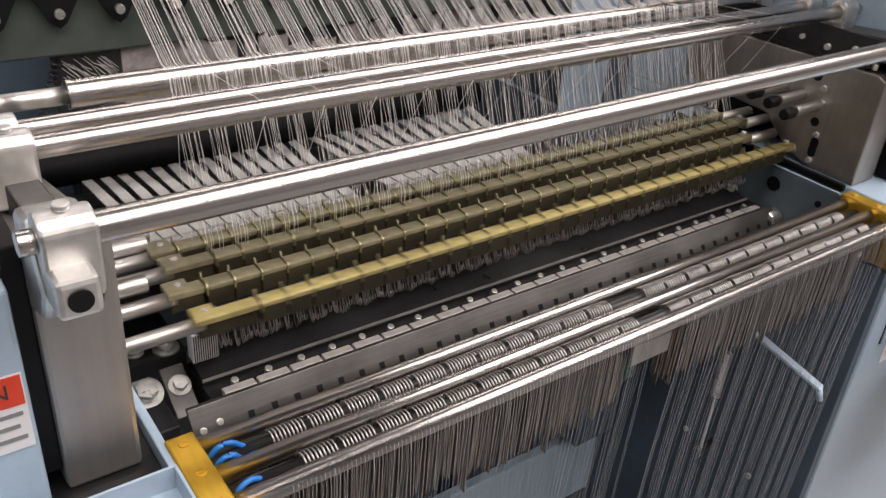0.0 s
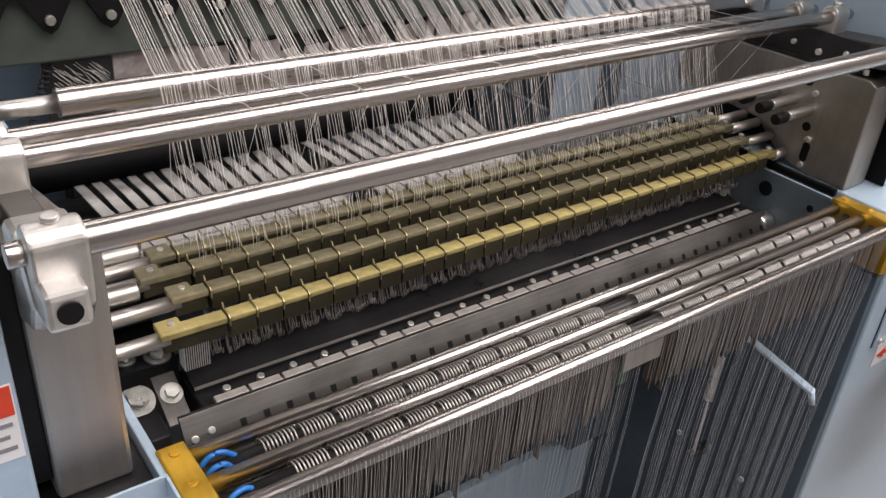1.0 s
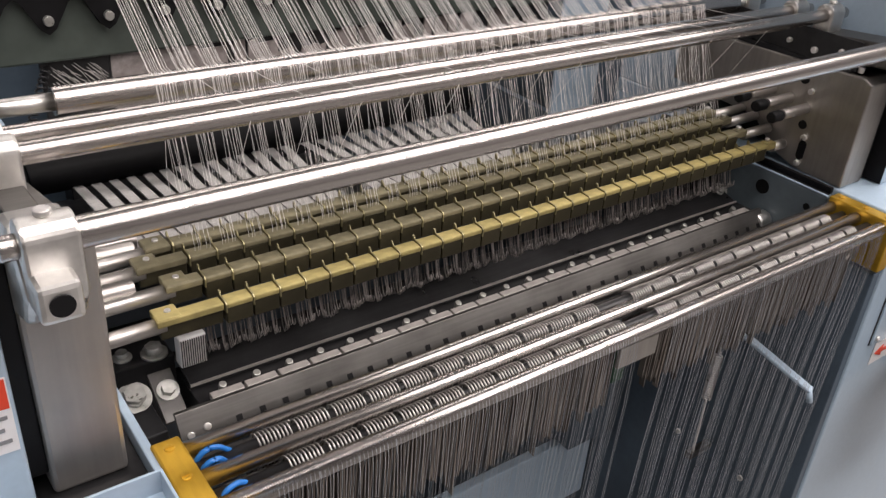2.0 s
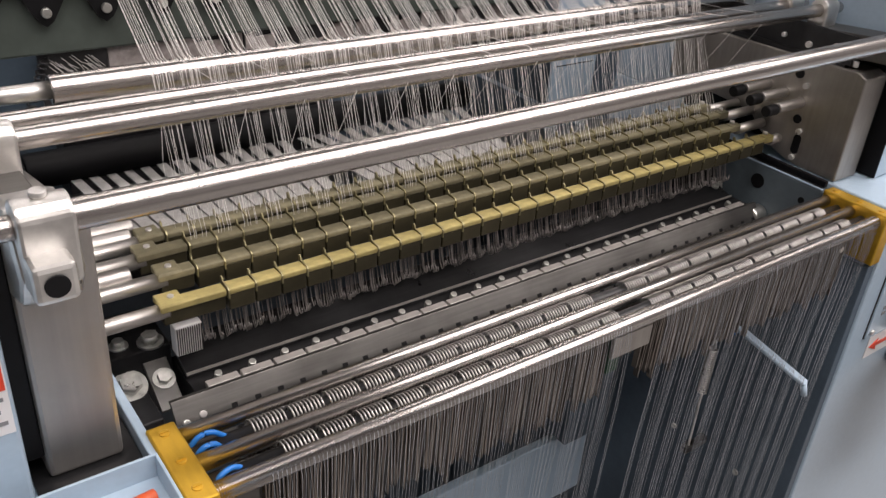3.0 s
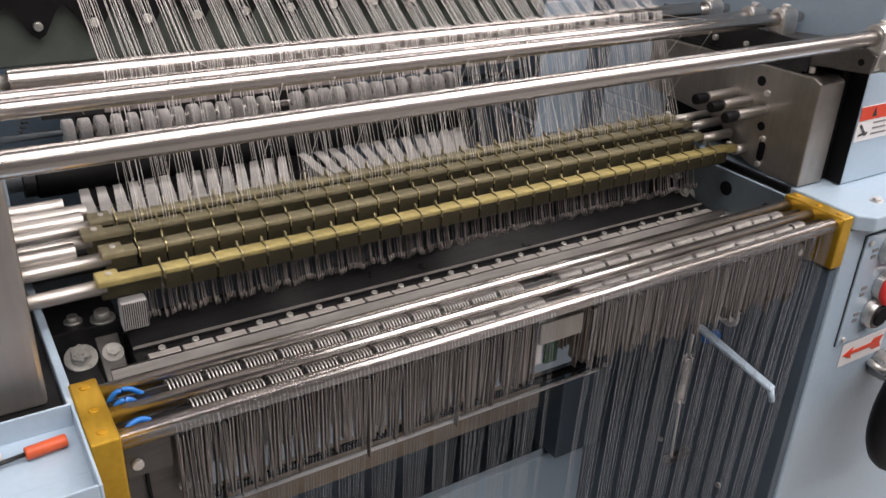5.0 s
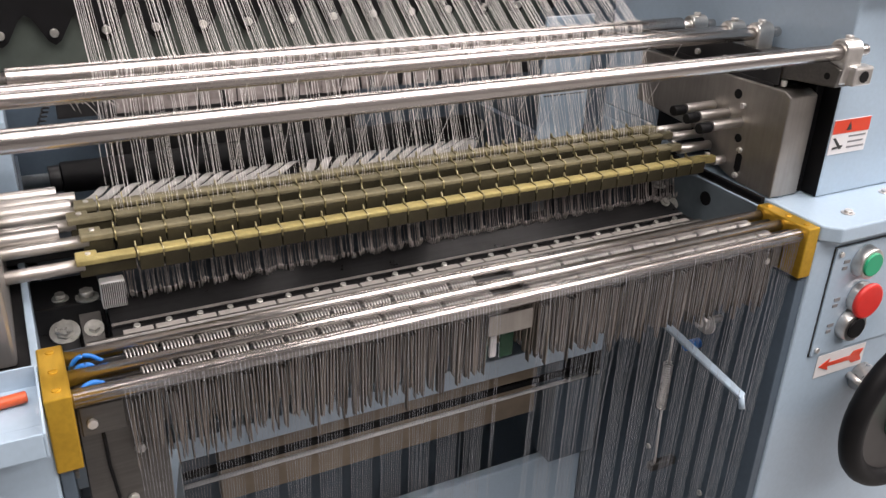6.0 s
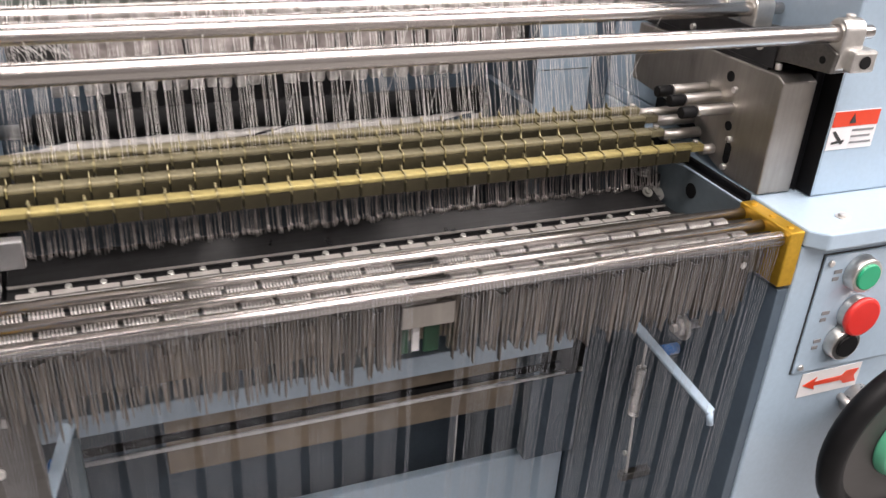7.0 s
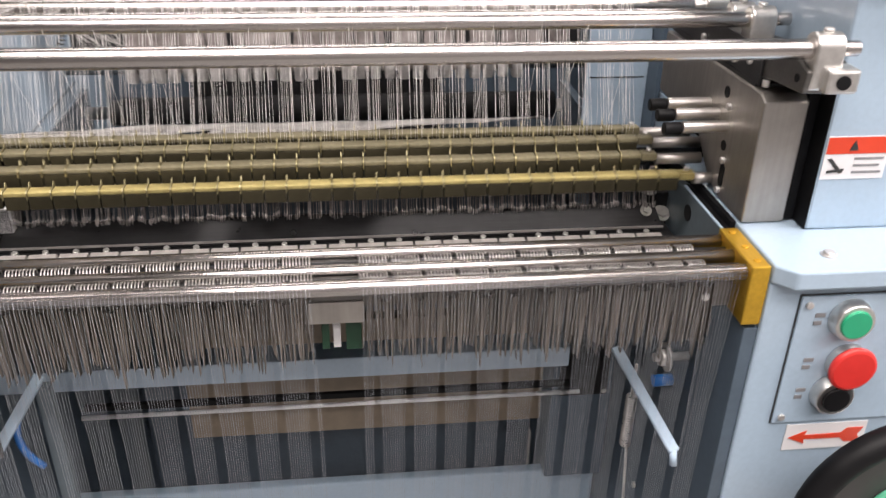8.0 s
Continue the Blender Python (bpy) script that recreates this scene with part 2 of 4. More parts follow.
# ---- side plates with clamp arms ----
def side_plate(side):
    """side 1: the plate beside the control cabinet; -1: the plate beside the tray."""
    if side > 0:
        xi, xo, xb = 0.265, 0.2960, 0.3044
        y0, top = 0.012, 1.027
    else:
        xi, xo, xb = -0.318, -0.351, -0.3590
        y0, top = 0.010, 1.045
    x0, x1 = min(xi, xo), max(xi, xo)
    th = thing("side_plate", ((x0 + x1) / 2, y0, 0.93), "brushed steel side plate carrying rod clamps and bar shafts", "machine plate", "side plates")
    bm = B()
    if side > 0:
        prism(bm, [(y0, 0.936), (0.046, 0.936), (0.060, 0.9375), (0.076, 0.943), (0.092, 0.954), (0.105, 0.966), (0.20, 0.972), (0.20, 1.022), (y0 + 0.008, top), (y0, top - 0.004)], "x", x0, x1, 0.0012)
    else:
        prism(bm, [(y0, 0.925), (0.135, 0.90), (0.135, 1.02), (0.03, top), (y0 + 0.006, top + 0.012), (y0, top + 0.006)], "x", x0, x1, 0.0022)
    part("plate_body", bm, STEELDARK if side > 0 else STEEL, th)
    bm = B()
    box(bm, min(xo, xb), max(xo, xb) , y0 + 0.003, 0.20 if side > 0 else 0.636, 0.936, 1.033 if side > 0 else 1.05, 0.001)
    if side > 0:
        box(bm, 0.3045, 0.3053, -0.0004, 0.20, 0.9362, 1.040, 0.0002)
    part("black_side_cover", bm, BLACK, th, "matt black cover strip")
    # arm that carries the clamps
    ax0, ax1 = (0.269, 0.298) if side > 0 else (-0.345, -0.331)
    bm = B()
    prism(bm, [(-0.022, 1.040), (0.02, 1.036), (0.05, 1.030), (0.175, 1.018), (0.178, 1.040), (0.05, 1.052), (-0.012, 1.058), (-0.024, 1.054)], "x", ax0, ax1, 0.001)
    part("clamp_arm", bm, DULL, th)
    if side > 0:
        bm = B()
        box(bm, 0.2672, 0.2688, 0.030, 0.195, 1.0290, 1.0520, 0.0004)
        box(bm, 0.2672, 0.2955, 0.034, 0.195, 1.0242, 1.0288, 0.0004)
        part("black_rail", bm, BLACKOX, th, "oily black rail under the clamp arm")
        for k, (y, z) in enumerate(((0.045, 1.041), (0.068, 1.036), (0.092, 1.038), (0.126, 1.036))):
            bm = B()
            capscrew(bm, (0.2672, y, z), (-1, 0, 0), 0.0022 + 0.0005 * (k % 2), 0.003)
            part("rail_screw", bm, SCREW, th)
    for cy, cz, s in ((-0.016, 1.066, 1.0), (0.072, 1.062, 0.9), (0.103, 1.058, 0.85), (0.150, 1.054, 0.85)):
        bm = B()
        w = 0.0088 * s
        cx0, cx1 = (0.272, 0.290) if side > 0 else (-0.350, -0.330)
        out = []
        for k in range(9):
            a = math.pi * (k / 8)
            out.append((cy + math.cos(a) * w, cz + 0.002 + math.sin(a) * w * 0.95))
        out += [(cy - w, cz - 0.010), (cy - w * 0.8, cz - 0.024), (cy + w * 0.8, cz - 0.024), (cy + w, cz - 0.010)]
        prism(bm, out, "x", cx0, cx1, 0.0016)
        cl = part("rod_clamp", bm, NICKEL, th, "bright cast clamp block")
        bm = B()
        capscrew(bm, ((cx0 + cx1) / 2, cy, cz + 0.0018 + 0.0082 * s), (0, 0, 1), 0.0032, 0.0025)
        part("clamp_screw", bm, SCREW, cl)
        bm = B()
        so = 1 if side > 0 else -1
        ex = cx1 if side > 0 else cx0
        rod(bm, (ex, cy, cz), (ex + so * (0.012 if side > 0 else 0.006), cy, cz), 0.0048 * s, 20, bevel=0.0005)
        part("rod_stub", bm, CHROME, cl)
    # square socket nut on the front
    if side > 0:
        sx0, sx1, sy, sz = 0.279, 0.300, -0.024, 1.049
    else:
        sx0, sx1, sy, sz = -0.3500, -0.3345, -0.030, 1.0505
    bm = B()
    box(bm, sx0, sx1, sy - 0.006, sy + 0.010, sz - 0.0075, sz + 0.0078, 0.0022)
    nut = part("socket_nut", bm, NICKEL, th, "square nickel nut with a round bore")
    bm = B()
    cx = (sx0 + sx1) / 2
    rod(bm, (cx, sy - 0.0068, sz), (cx, sy + 0.002, sz), 0.0044, 24)
    part("bore", bm, BLACK, nut)
    if side < 0:
        bm = B()
        prism(bm, [(-0.012, 1.03), (0.014, 1.02), (0.014, 1.066), (-0.004, 1.068), (-0.014, 1.062), (-0.022, 1.045)], "x", -0.3515, -0.3285, 0.003)
        part("front_bracket", bm, NICKEL, th, "rounded nickel bracket")
        for cy in (0.135, 0.098):
            bm = B()
            hexbolt(bm, (-0.350, cy, 1.065), (0, 0, 1), 0.006, 0.006)
            part("hex_bolt", bm, BOLT, th)
    else:
        bm = B()
        rod(bm, (ax0 - 0.0006, -0.0135, 1.0475), (ax0 + 0.004, -0.0135, 1.0475), 0.0026, 16)
        part("arm_hole", bm, BLACK, th)
        for k in range(7):
            bm = B()
            capscrew(bm, (0.2715 + 0.003 * (k % 2), 0.028 + 0.018 * k, 1.0285 - 0.0002 * k), (0, 0, 1), 0.0026, 0.005)
            part("cap_screw", bm, SCREW, th)
        for (y, z, r) in ((0.059, 0.975, 0.0038), (0.068, 1.012, 0.0042)):
            bm = B()
            rod(bm, (xi - 0.0006, y, z), (xi + 0.004, y, z), r, 18)
            part("drilled_hole", bm, BLACK, th)
        bm = B()
        out = [(0.054 + 0.0036 * math.cos(a), (0.959 if math.sin(a) > 0 else 0.949) + 0.0036 * math.sin(a)) for a in [2 * math.pi * k / 16 for k in range(16)]]
        prism(bm, out, "x", xi - 0.0006, xi + 0.004)
        part("slot", bm, BLACK, th)
        for y, z in ((0.054, 0.9655), (0.054, 0.9425), (0.059, 1.004)):
            bm = B()
            capscrew(bm, (xi, y, z), (-1, 0, 0), 0.0026, 0.003)
            part("slot_screw", bm, SCREW, th)
    return th


side_plate(1)
side_plate(-1)

# ---- overhead rods ----
for y, z, r, nm, x0, x1 in ((-0.016, 1.066, 0.0062, "front", -0.333, 0.278), (0.072, 1.062, 0.0052, "", -0.333, 0.278), (0.103, 1.058, 0.0050, "", -0.333, 0.278)):
    bm = B()
    rod(bm, (x0, y, z), (x1, y, z), r, 72, bevel=0.0006)
    single("guide_rod", bm, CHROME, "polished steel guide rod held in clamps" if not nm else "thick polished steel guide rod across the machine front", "rod", "overhead rods")
yr = thing("yarn_roller", (0, 0.15, 1.054), "bright steel yarn roller under the white threads", "roller")
bm = B()
rod(bm, (-0.297, 0.15, 1.054), (0.262, 0.15, 1.054), 0.0078, 40, bevel=0.0008)
part("roller_body", bm, CHROME, yr)
for a, b in ((-0.333, -0.2965), (0.2615, 0.278)):
    bm = B()
    rod(bm, (a, 0.15, 1.054), (b, 0.15, 1.054), 0.0048, 24)
    part("roller_shaft", bm, NICKEL, yr)

# ---- warp stop motion: end blocks, contact rods, separator springs ----
for x0, x1, zb in ((-0.308, -0.294, 0.886), (0.249, 0.262, 0.890)):
    th = thing("end_block", ((x0 + x1) / 2, -0.018, zb), "gold anodised end block holding three steel rods", "machine block", "gold end blocks")
    bm = B()
    box(bm, x0, x1, -0.046, 0.010, zb, 0.934, 0.0011)
    part("block_body", bm, GOLD, th)
    for y in (0.003, -0.018, -0.037):
        bm = B()
        c = ((x0 + x1) / 2, y, 0.9335)
        capscrew(bm, c, (0, 0, 1), 0.0026, 0.0012)
        box(bm, c[0] - 0.0022, c[0] + 0.0022, y - 0.0004, y + 0.0004, 0.9346, 0.9351)
        part("set_screw", bm, GOLD, th)
RODY = (0.006, -0.016, -0.037)
for y in RODY:
    bm = B()
    rod(bm, (-0.296, y, 0.926), (0.251, y, 0.926), 0.0046 if y > -0.03 else 0.0052, 56)
    bar = single("contact_rod", bm, CHROME, "polished steel contact rod between the gold blocks" if y > -0.03 else "finely threaded steel rod that the warp yarns run over", "rod", "contact rods")
    if y < -0.03:
        front_rod = bar


def helix(x0, x1, y, z, r, pitch, seg=10):
    n = int((x1 - x0) / pitch * seg)
    return [(x0 + pitch * i / seg, y + r * math.cos(2 * math.pi * i / seg), z + r * math.sin(2 * math.pi * i / seg)) for i in range(n + 1)]


vs, fs = tubes([helix(-0.2935, 0.2485, -0.037, 0.926, 0.0052, 0.0012, 12)], 0.00022, 4)
put("screw_thread", mesh_of("screw_thread", vs, fs, CHROME), front_rod)

for y in (-0.005, -0.0268):
    for x0, x1 in ((-0.262, -0.029), (0.0, 0.225)):
        x0 += 0.006 if y < -0.02 and x0 < 0 else 0
        coils = []
        x = x0
        while x < x1 - 0.012:
            coils.append(helix(x, min(x + 0.0188 + random.uniform(-0.001, 0.001), x1), y, 0.9242 + random.uniform(-0.0003, 0.0003), 0.0052, 0.0021, 10))
            x += 0.0213
        sp = thing("separator_spring", ((x0 + x1) / 2, y, 0.9248), "row of short steel coil springs spacing the drop wires", "spring", "separator springs")
        for coil in coils:
            vs, fs = tubes([coil], 0.00052, 5)
            put("coil", mesh_of("coil", vs, fs, COIL), sp)
    bm = B()
    rod(bm, (-0.292, y, 0.9228), (0.249, y, 0.9228), 0.0038, 16)
    single("separator_core", bm, BLACKOX, "dark steel bar inside the separator springs", "rod", "separator bars")
# terminal wires
for pts in (((-0.292, 0.000, 0.918), (-0.291, -0.003, 0.926), (-0.287, -0.004, 0.931), (-0.281, -0.004, 0.931), (-0.276, -0.004, 0.927), (-0.273, -0.004, 0.924)),
            ((-0.292, -0.006, 0.916), (-0.290, -0.008, 0.924), (-0.287, -0.009, 0.928), (-0.282, -0.009, 0.928), (-0.278, -0.008, 0.923)),
            ((-0.292, -0.028, 0.916), (-0.290, -0.029, 0.922), (-0.287, -0.029, 0.927), (-0.281, -0.028, 0.928), (-0.275, -0.027, 0.924))):
    th = thing("terminal_wire", pts[0], "bright blue insulated wire looping to a contact rod", "wire", "blue wires")
    fine = []
    for i in range(len(pts) - 1):
        p0, p1, p2, p3 = (Vector(pts[max(0, min(len(pts) - 1, j))]) for j in (i - 1, i, i + 1, i + 2))
        for k in range(6):
            t = k / 6
            fine.append(0.5 * ((2 * p1) + (p2 - p0) * t + (2 * p0 - 5 * p1 + 4 * p2 - p3) * t * t + (3 * p1 - p0 - 3 * p2 + p3) * t ** 3))
    fine.append(Vector(pts[-1]))
    vs, fs = tubes([fine], 0.0014, 10)
    put("sleeve", mesh_of("sleeve", vs, fs, WIREBLUE), th)
    vs, fs = tubes([[fine[-1], fine[-1] + Vector((0.003, 0, -0.002))]], 0.0011, 8)
    put("red_end", mesh_of("red_end", vs, fs, RED), th, "red wire end")

# drop wires hang in two rows
WIRES = []
for k in range(28):
    zb = -0.0445 + random.uniform(-0.004, 0.004) - (random.uniform(0.006, 0.013) if k % 10 < 3 else 0)
    lean, w, d = random.uniform(-0.0022, 0.0022), 0.00042, 0.0022
    vs, fs = [], []
    for zz, l, f in ((0, 0, 1), (zb + 0.006, lean * 0.8, 1), (zb, lean, 0.35)):
        vs += [(l - w * f, -d, zz), (l + w * f, -d, zz), (l + w * f, d, zz), (l - w * f, d, zz)]
    for i in (0, 4):
        for q in range(4):
            fs.append((i + q, i + (q + 1) % 4, i + 4 + (q + 1) % 4, i + 4 + q))
    fs += [(0, 3, 2, 1), (8, 9, 10, 11)]
    WIRES.append(mesh_of("drop_wire", vs, fs, DROPPER, False))
for row, y in enumerate((-0.005, -0.0268)):
    th = thing("drop_wire_row", (0, y, 0.9165), "dense row of thin brown steel drop wires under the contact rods", "drop wires", "drop wire rows")
    x = -0.266 + 0.0005 * row
    while x < 0.236:
        if not -0.030 < x < 0.001:
            put("drop_wire", random.choice(WIRES), th, at=(x, y, 0.9165 - 0.002 * random.random() - 0.003 * row + 0.003 * math.sin(x * 2 * math.pi / 0.0213)))
        x += 0.0019

# centre bracket in the gap between the springs
th = thing("centre_bracket", (-0.015, -0.03, 0.90), "dull steel bracket under the contact rods with green board edges", "bracket")
bm = B()
box(bm, -0.033, 0.002, -0.034, -0.031, 0.898, 0.914, 0.0006)
part("bracket_plate", bm, STEELDARK, th)
for x0, x1, m_, zb in ((-0.026, -0.021, CIRCUIT, 0.865), (-0.0185, -0.0135, LABEL, 0.866), (-0.010, 0.0005, CIRCUIT, 0.864)):
    bm = B()
    box(bm, x0, x1, -0.014, -0.011, zb, 0.900, 0.0003)
    part("board_strip", bm, m_, th)

# ---- lower warp yarns, gathered in bands ----
PITCH = 0.0213
nb = 24
for k in range(nb):
    xc = -0.257 + k * PITCH
    lines = []
    for j in range(10):
        u = (j - 4.5) / 9
        xt = xc + u * PITCH * 0.98 + random.uniform(-0.0002, 0.0002)
        xm = xc + u * PITCH * 0.66
        if -0.030 < xt < 0.001:
            continue
        y = -0.0426 + random.uniform(-0.0008, 0.0008)
        lines.append([(xt, -0.0338, 0.9302), (xt, -0.0370, 0.9313), (xt, -0.0402, 0.9302), (xt, -0.0422, 0.9275), (xt, y - 0.0006, 0.920), (xt * 0.45 + xm * 0.55, y, 0.875),
                      (xm, y + 0.002, 0.82), (xc + u * PITCH * 0.62, -0.036, 0.55), (xc + u * PITCH * 0.6, -0.02, 0.25)])
    if not lines:
        continue
    vs, fs = tubes(lines, 0.0001, 4)
    tagged(new("warp_band", mesh_of("warp_band", vs, fs, GREYYARN)), "band of fine grey warp yarns running up over the front rod", "yarn", "warp bands", "stuff")

# ---- needle bed ----
bed = thing("needle_bed", (0, 0.08, 0.88), "dark steel needle bed with a grey slotted front plate", "machine bed")
bm = B()
prism(bm, [(0.112, 0.905), (0.086, 0.8965), (0.0855, 0.894), (0.112, 0.902)], "x", -0.261, 0.240, 0.0004)
part("trough_plate", bm, DARKSTEEL, bed, "black polished trough plate")
bm = B()
box(bm, -0.261, 0.240, 0.0850, 0.0860, 0.8962, 0.8978)
part("trough_rim", bm, PALE, bed, "bright ground rim")
bm = B()
prism(bm, [(0.0852, 0.8935), (0.066, 0.8945), (0.066, 0.86), (0.11, 0.86), (0.11, 0.894)], "x", -0.2615, 0.246, 0.0004)
part("bed_beam", bm, BLACKOX, bed)
bm = B()
prism(bm, [(0.0655, 0.8995), (0.0625, 0.9000), (0.0430, 0.871), (0.043, 0.862), (0.0455, 0.862), (0.0455, 0.870)], "x", -0.279, 0.243, 0.0003)
lip = part("front_plate", bm, DULL, bed, "grey sheet steel front plate with a row of slots")
me_slot = None
for k in range(35):
    x = -0.245 + 0.0145 * k
    if x > 0.235:
        break
    if me_slot is None:
        bm = B()
        prism(bm, [(0.0560, 0.8905), (0.0478, 0.8783), (0.0475, 0.8787), (0.0557, 0.8909)], "x", -0.0018, 0.0018)
        me_slot = bpy.data.meshes.new("slot")
        bm.to_mesh(me_slot)
        bm.free()
        me_slot.materials.append(BLACK)
    put("slot", me_slot, lip, at=(x, 0, 0))
me_strip, me_scr = None, None
for k in range(24):
    x = -0.2455 + 0.0213 * k
    if x > 0.238:
        break
    if me_strip is None:
        bm = B()
        box(bm, -0.0098, 0.0098, 0.0662, 0.0722, 0.8950, 0.8992, 0.0006)
        me_strip = bpy.data.meshes.new("clamp_strip")
        bm.to_mesh(me_strip)
        bm.free()
        me_strip.materials.append(PALE)
        bm = B()
        capscrew(bm, (0, 0.0772, 0.8945), (0, -0.3, 0.95), 0.0023, 0.0050)
        me_scr = bpy.data.meshes.new("strip_screw")
        bm.to_mesh(me_scr)
        bm.free()
        me_scr.materials.append(BOLT)
    put("clamp_strip", me_strip, bed, "bright clamp strip segment", at=(x, 0, 0))
    put("strip_screw", me_scr, bed, at=(x, 0, 0))
for x, z in ((-0.2735, 0.8885), (-0.2635, 0.8900)):
    bm = B()
    yy = 0.0435 + (z - 0.871) * 0.672
    capscrew(bm, (x, yy, z), (0, -0.83, 0.56), 0.0021, 0.0018)
    part("plate_screw", bm, SCREW, bed)
# needles
lines = []
x = -0.248
nn_ = 0
while x < 0.232:
    nn_ += 1
    if random.random() < 0.06:
        x += 0.0009
        continue
    j = random.uniform(-0.0011, 0.0011) + 0.0016 * math.sin(nn_ * 0.7)
    dz = 0.0016 * math.sin(nn_ * 0.33) + random.uniform(-0.0006, 0.0006)
    lines.append([(x - j * 0.6, 0.096, 0.945), (x + j, 0.0935, 0.926), (x + j, 0.091, 0.917 + dz), (x + j, 0.0885, 0.9135 + dz), (x + j, 0.0868, 0.9155 + dz), (x + j, 0.0872, 0.9185 + dz)])
    x += 0.0009
vs, fs = tubes(lines, 0.00028, 4)
tagged(new("needles", mesh_of("needles", vs, fs, NEEDLE)), "row of fine dull steel hooked needles under the brass bars", "needles", kind="stuff")
bm = B()
box(bm, -0.264, -0.248, 0.089, 0.098, 0.908, 0.928, 0.001)
comb = single("comb_end", bm, LABEL, "bright grooved end piece of the needle row", "comb")
for k in range(12):
    bm = B()
    box(bm, -0.2632 + 0.00129 * k, -0.2627 + 0.00129 * k, 0.0885, 0.0892, 0.909, 0.927)
    part("groove", bm, BLACKOX, comb)

# end hardware of the bed
for side in (-1, 1):
    th = thing("bed_mount", (-0.287 if side < 0 else 0.25, 0.1, 0.87), "black steel bed mount with zinc hex bolts", "mount", "bed mounts")
    bm = B()
    if side < 0:
        box(bm, -0.316, -0.262, 0.1055, 0.150, 0.86, 0.9075, 0.001)
        box(bm, -0.316, -0.282, 0.066, 0.1055, 0.85, 0.888, 0.001)
        part("mount_block", bm, BLACKOX, th)
        bm = B()
        prism(bm, [(0.079, 0.8805), (0.109, 0.8985), (0.108, 0.9005), (0.078, 0.8825)], "x", -0.2795, -0.2655, 0.0005)
        part("tab_plate", bm, TAB, th, "grey steel tab plate")
        for (x, y, z, r, ax) in ((-0.2900, 0.0985, 0.8905, 0.0064, (0, -0.45, 0.89)), (-0.2715, 0.0945, 0.8920, 0.0042, (0, -0.5, 0.86)), (-0.289, 0.1165, 0.9075, 0.0036, (0, 0, 1)), (-0.272, 0.1115, 0.9075, 0.0050, (0, 0, 1))):
            bm = B()
            hexbolt(bm, (x, y, z), ax, r, r * 1.25)
            part("hex_bolt", bm, BOLT, th)
        bm = B()
        rod(bm, (-0.306, 0.050, 0.884), (-0.278, 0.050, 0.884), 0.0042, 20)
        part("bed_shaft", bm, CHROME, th)
    else:
        box(bm, 0.238, 0.262, 0.115, 0.15, 0.86, 0.912, 0.001)
        part("mount_block", bm, BLACKOX, th)
        bm = B()
        rod(bm, (0.236, 0.062, 0.888), (0.252, 0.062, 0.888), 0.0085, 24, bevel=0.002)
        part("shaft_collar", bm, NICKEL, th)
        for (x, y, z, r, ax) in ((0.246, 0.108, 0.897, 0.0045, (0, -0.6, 0.8)), (0.229, 0.098, 0.905, 0.003, (0, -0.6, 0.8)), (0.237, 0.118, 0.912, 0.004, (0, 0, 1))):
            bm = B()
            hexbolt(bm, (x, y, z), ax, r, r)
            part("hex_bolt", bm, BOLT, th)

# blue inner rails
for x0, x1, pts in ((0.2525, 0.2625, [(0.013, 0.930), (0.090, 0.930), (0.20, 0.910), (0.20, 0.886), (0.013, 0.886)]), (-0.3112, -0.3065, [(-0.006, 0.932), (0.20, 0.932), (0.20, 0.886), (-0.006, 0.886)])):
    th = thing("side_rail", (x0, 0.0, 0.5), "blue inner side rail, shade toned into its face below a pale edge" if x0 > 0 else "grey-blue painted inner side rail of the machine", "side rail", "side rails")
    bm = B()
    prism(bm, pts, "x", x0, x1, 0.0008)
    # right rail: shade is in the face colour, the lit top edge stays BLUE
    part("rail_panel", bm, HALFSHADEBLUE if x0 > 0 else BLUE, th)
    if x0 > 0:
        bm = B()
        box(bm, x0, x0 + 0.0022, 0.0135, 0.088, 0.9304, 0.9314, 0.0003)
        part("rail_edge", bm, BLUE, th, "top edge left in the lit pale blue")
        # added black strips stand in for the dark gap between rail and plate
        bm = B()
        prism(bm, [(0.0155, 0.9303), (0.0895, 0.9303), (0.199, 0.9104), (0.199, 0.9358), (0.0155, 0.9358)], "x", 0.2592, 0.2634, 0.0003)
        part("dark_gap_strip", bm, BLACK, th, "black strip standing in for the dark gap beside the rail")
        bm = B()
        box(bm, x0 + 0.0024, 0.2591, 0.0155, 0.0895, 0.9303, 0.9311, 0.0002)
        part("dark_gap_strip", bm, BLACK, th, "black strip standing in for the dark gap beside the rail")
    if x0 > 0:
        for y, z, r in ((0.072, 0.915, 0.0065), (0.028, 0.915, 0.003)):
            bm = B()
            rod(bm, (x0 - 0.0006, y, z), (x0 + 0.004, y, z), r, 20)
            part("rail_hole", bm, BLACK, th)

# linings of the lower opening: blue paint, its shade put into the colour
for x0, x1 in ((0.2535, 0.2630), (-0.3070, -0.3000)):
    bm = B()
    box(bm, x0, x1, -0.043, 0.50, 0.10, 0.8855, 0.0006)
    lining = single("inner_lining", bm, SHADEBLUE, "blue lining of the lower opening, shade put into its colour", "lining", "inner linings")
    face, out = (x0, -1) if x0 > 0 else (x1, 1)
    for y, z in ((0.01, 0.84), (0.01, 0.62), (0.09, 0.84), (0.09, 0.62)):
        bm = B()
        capscrew(bm, (face, y, z), (out, 0, 0), 0.0030, 0.0025)
        part("lining_screw", bm, BOLT, lining)

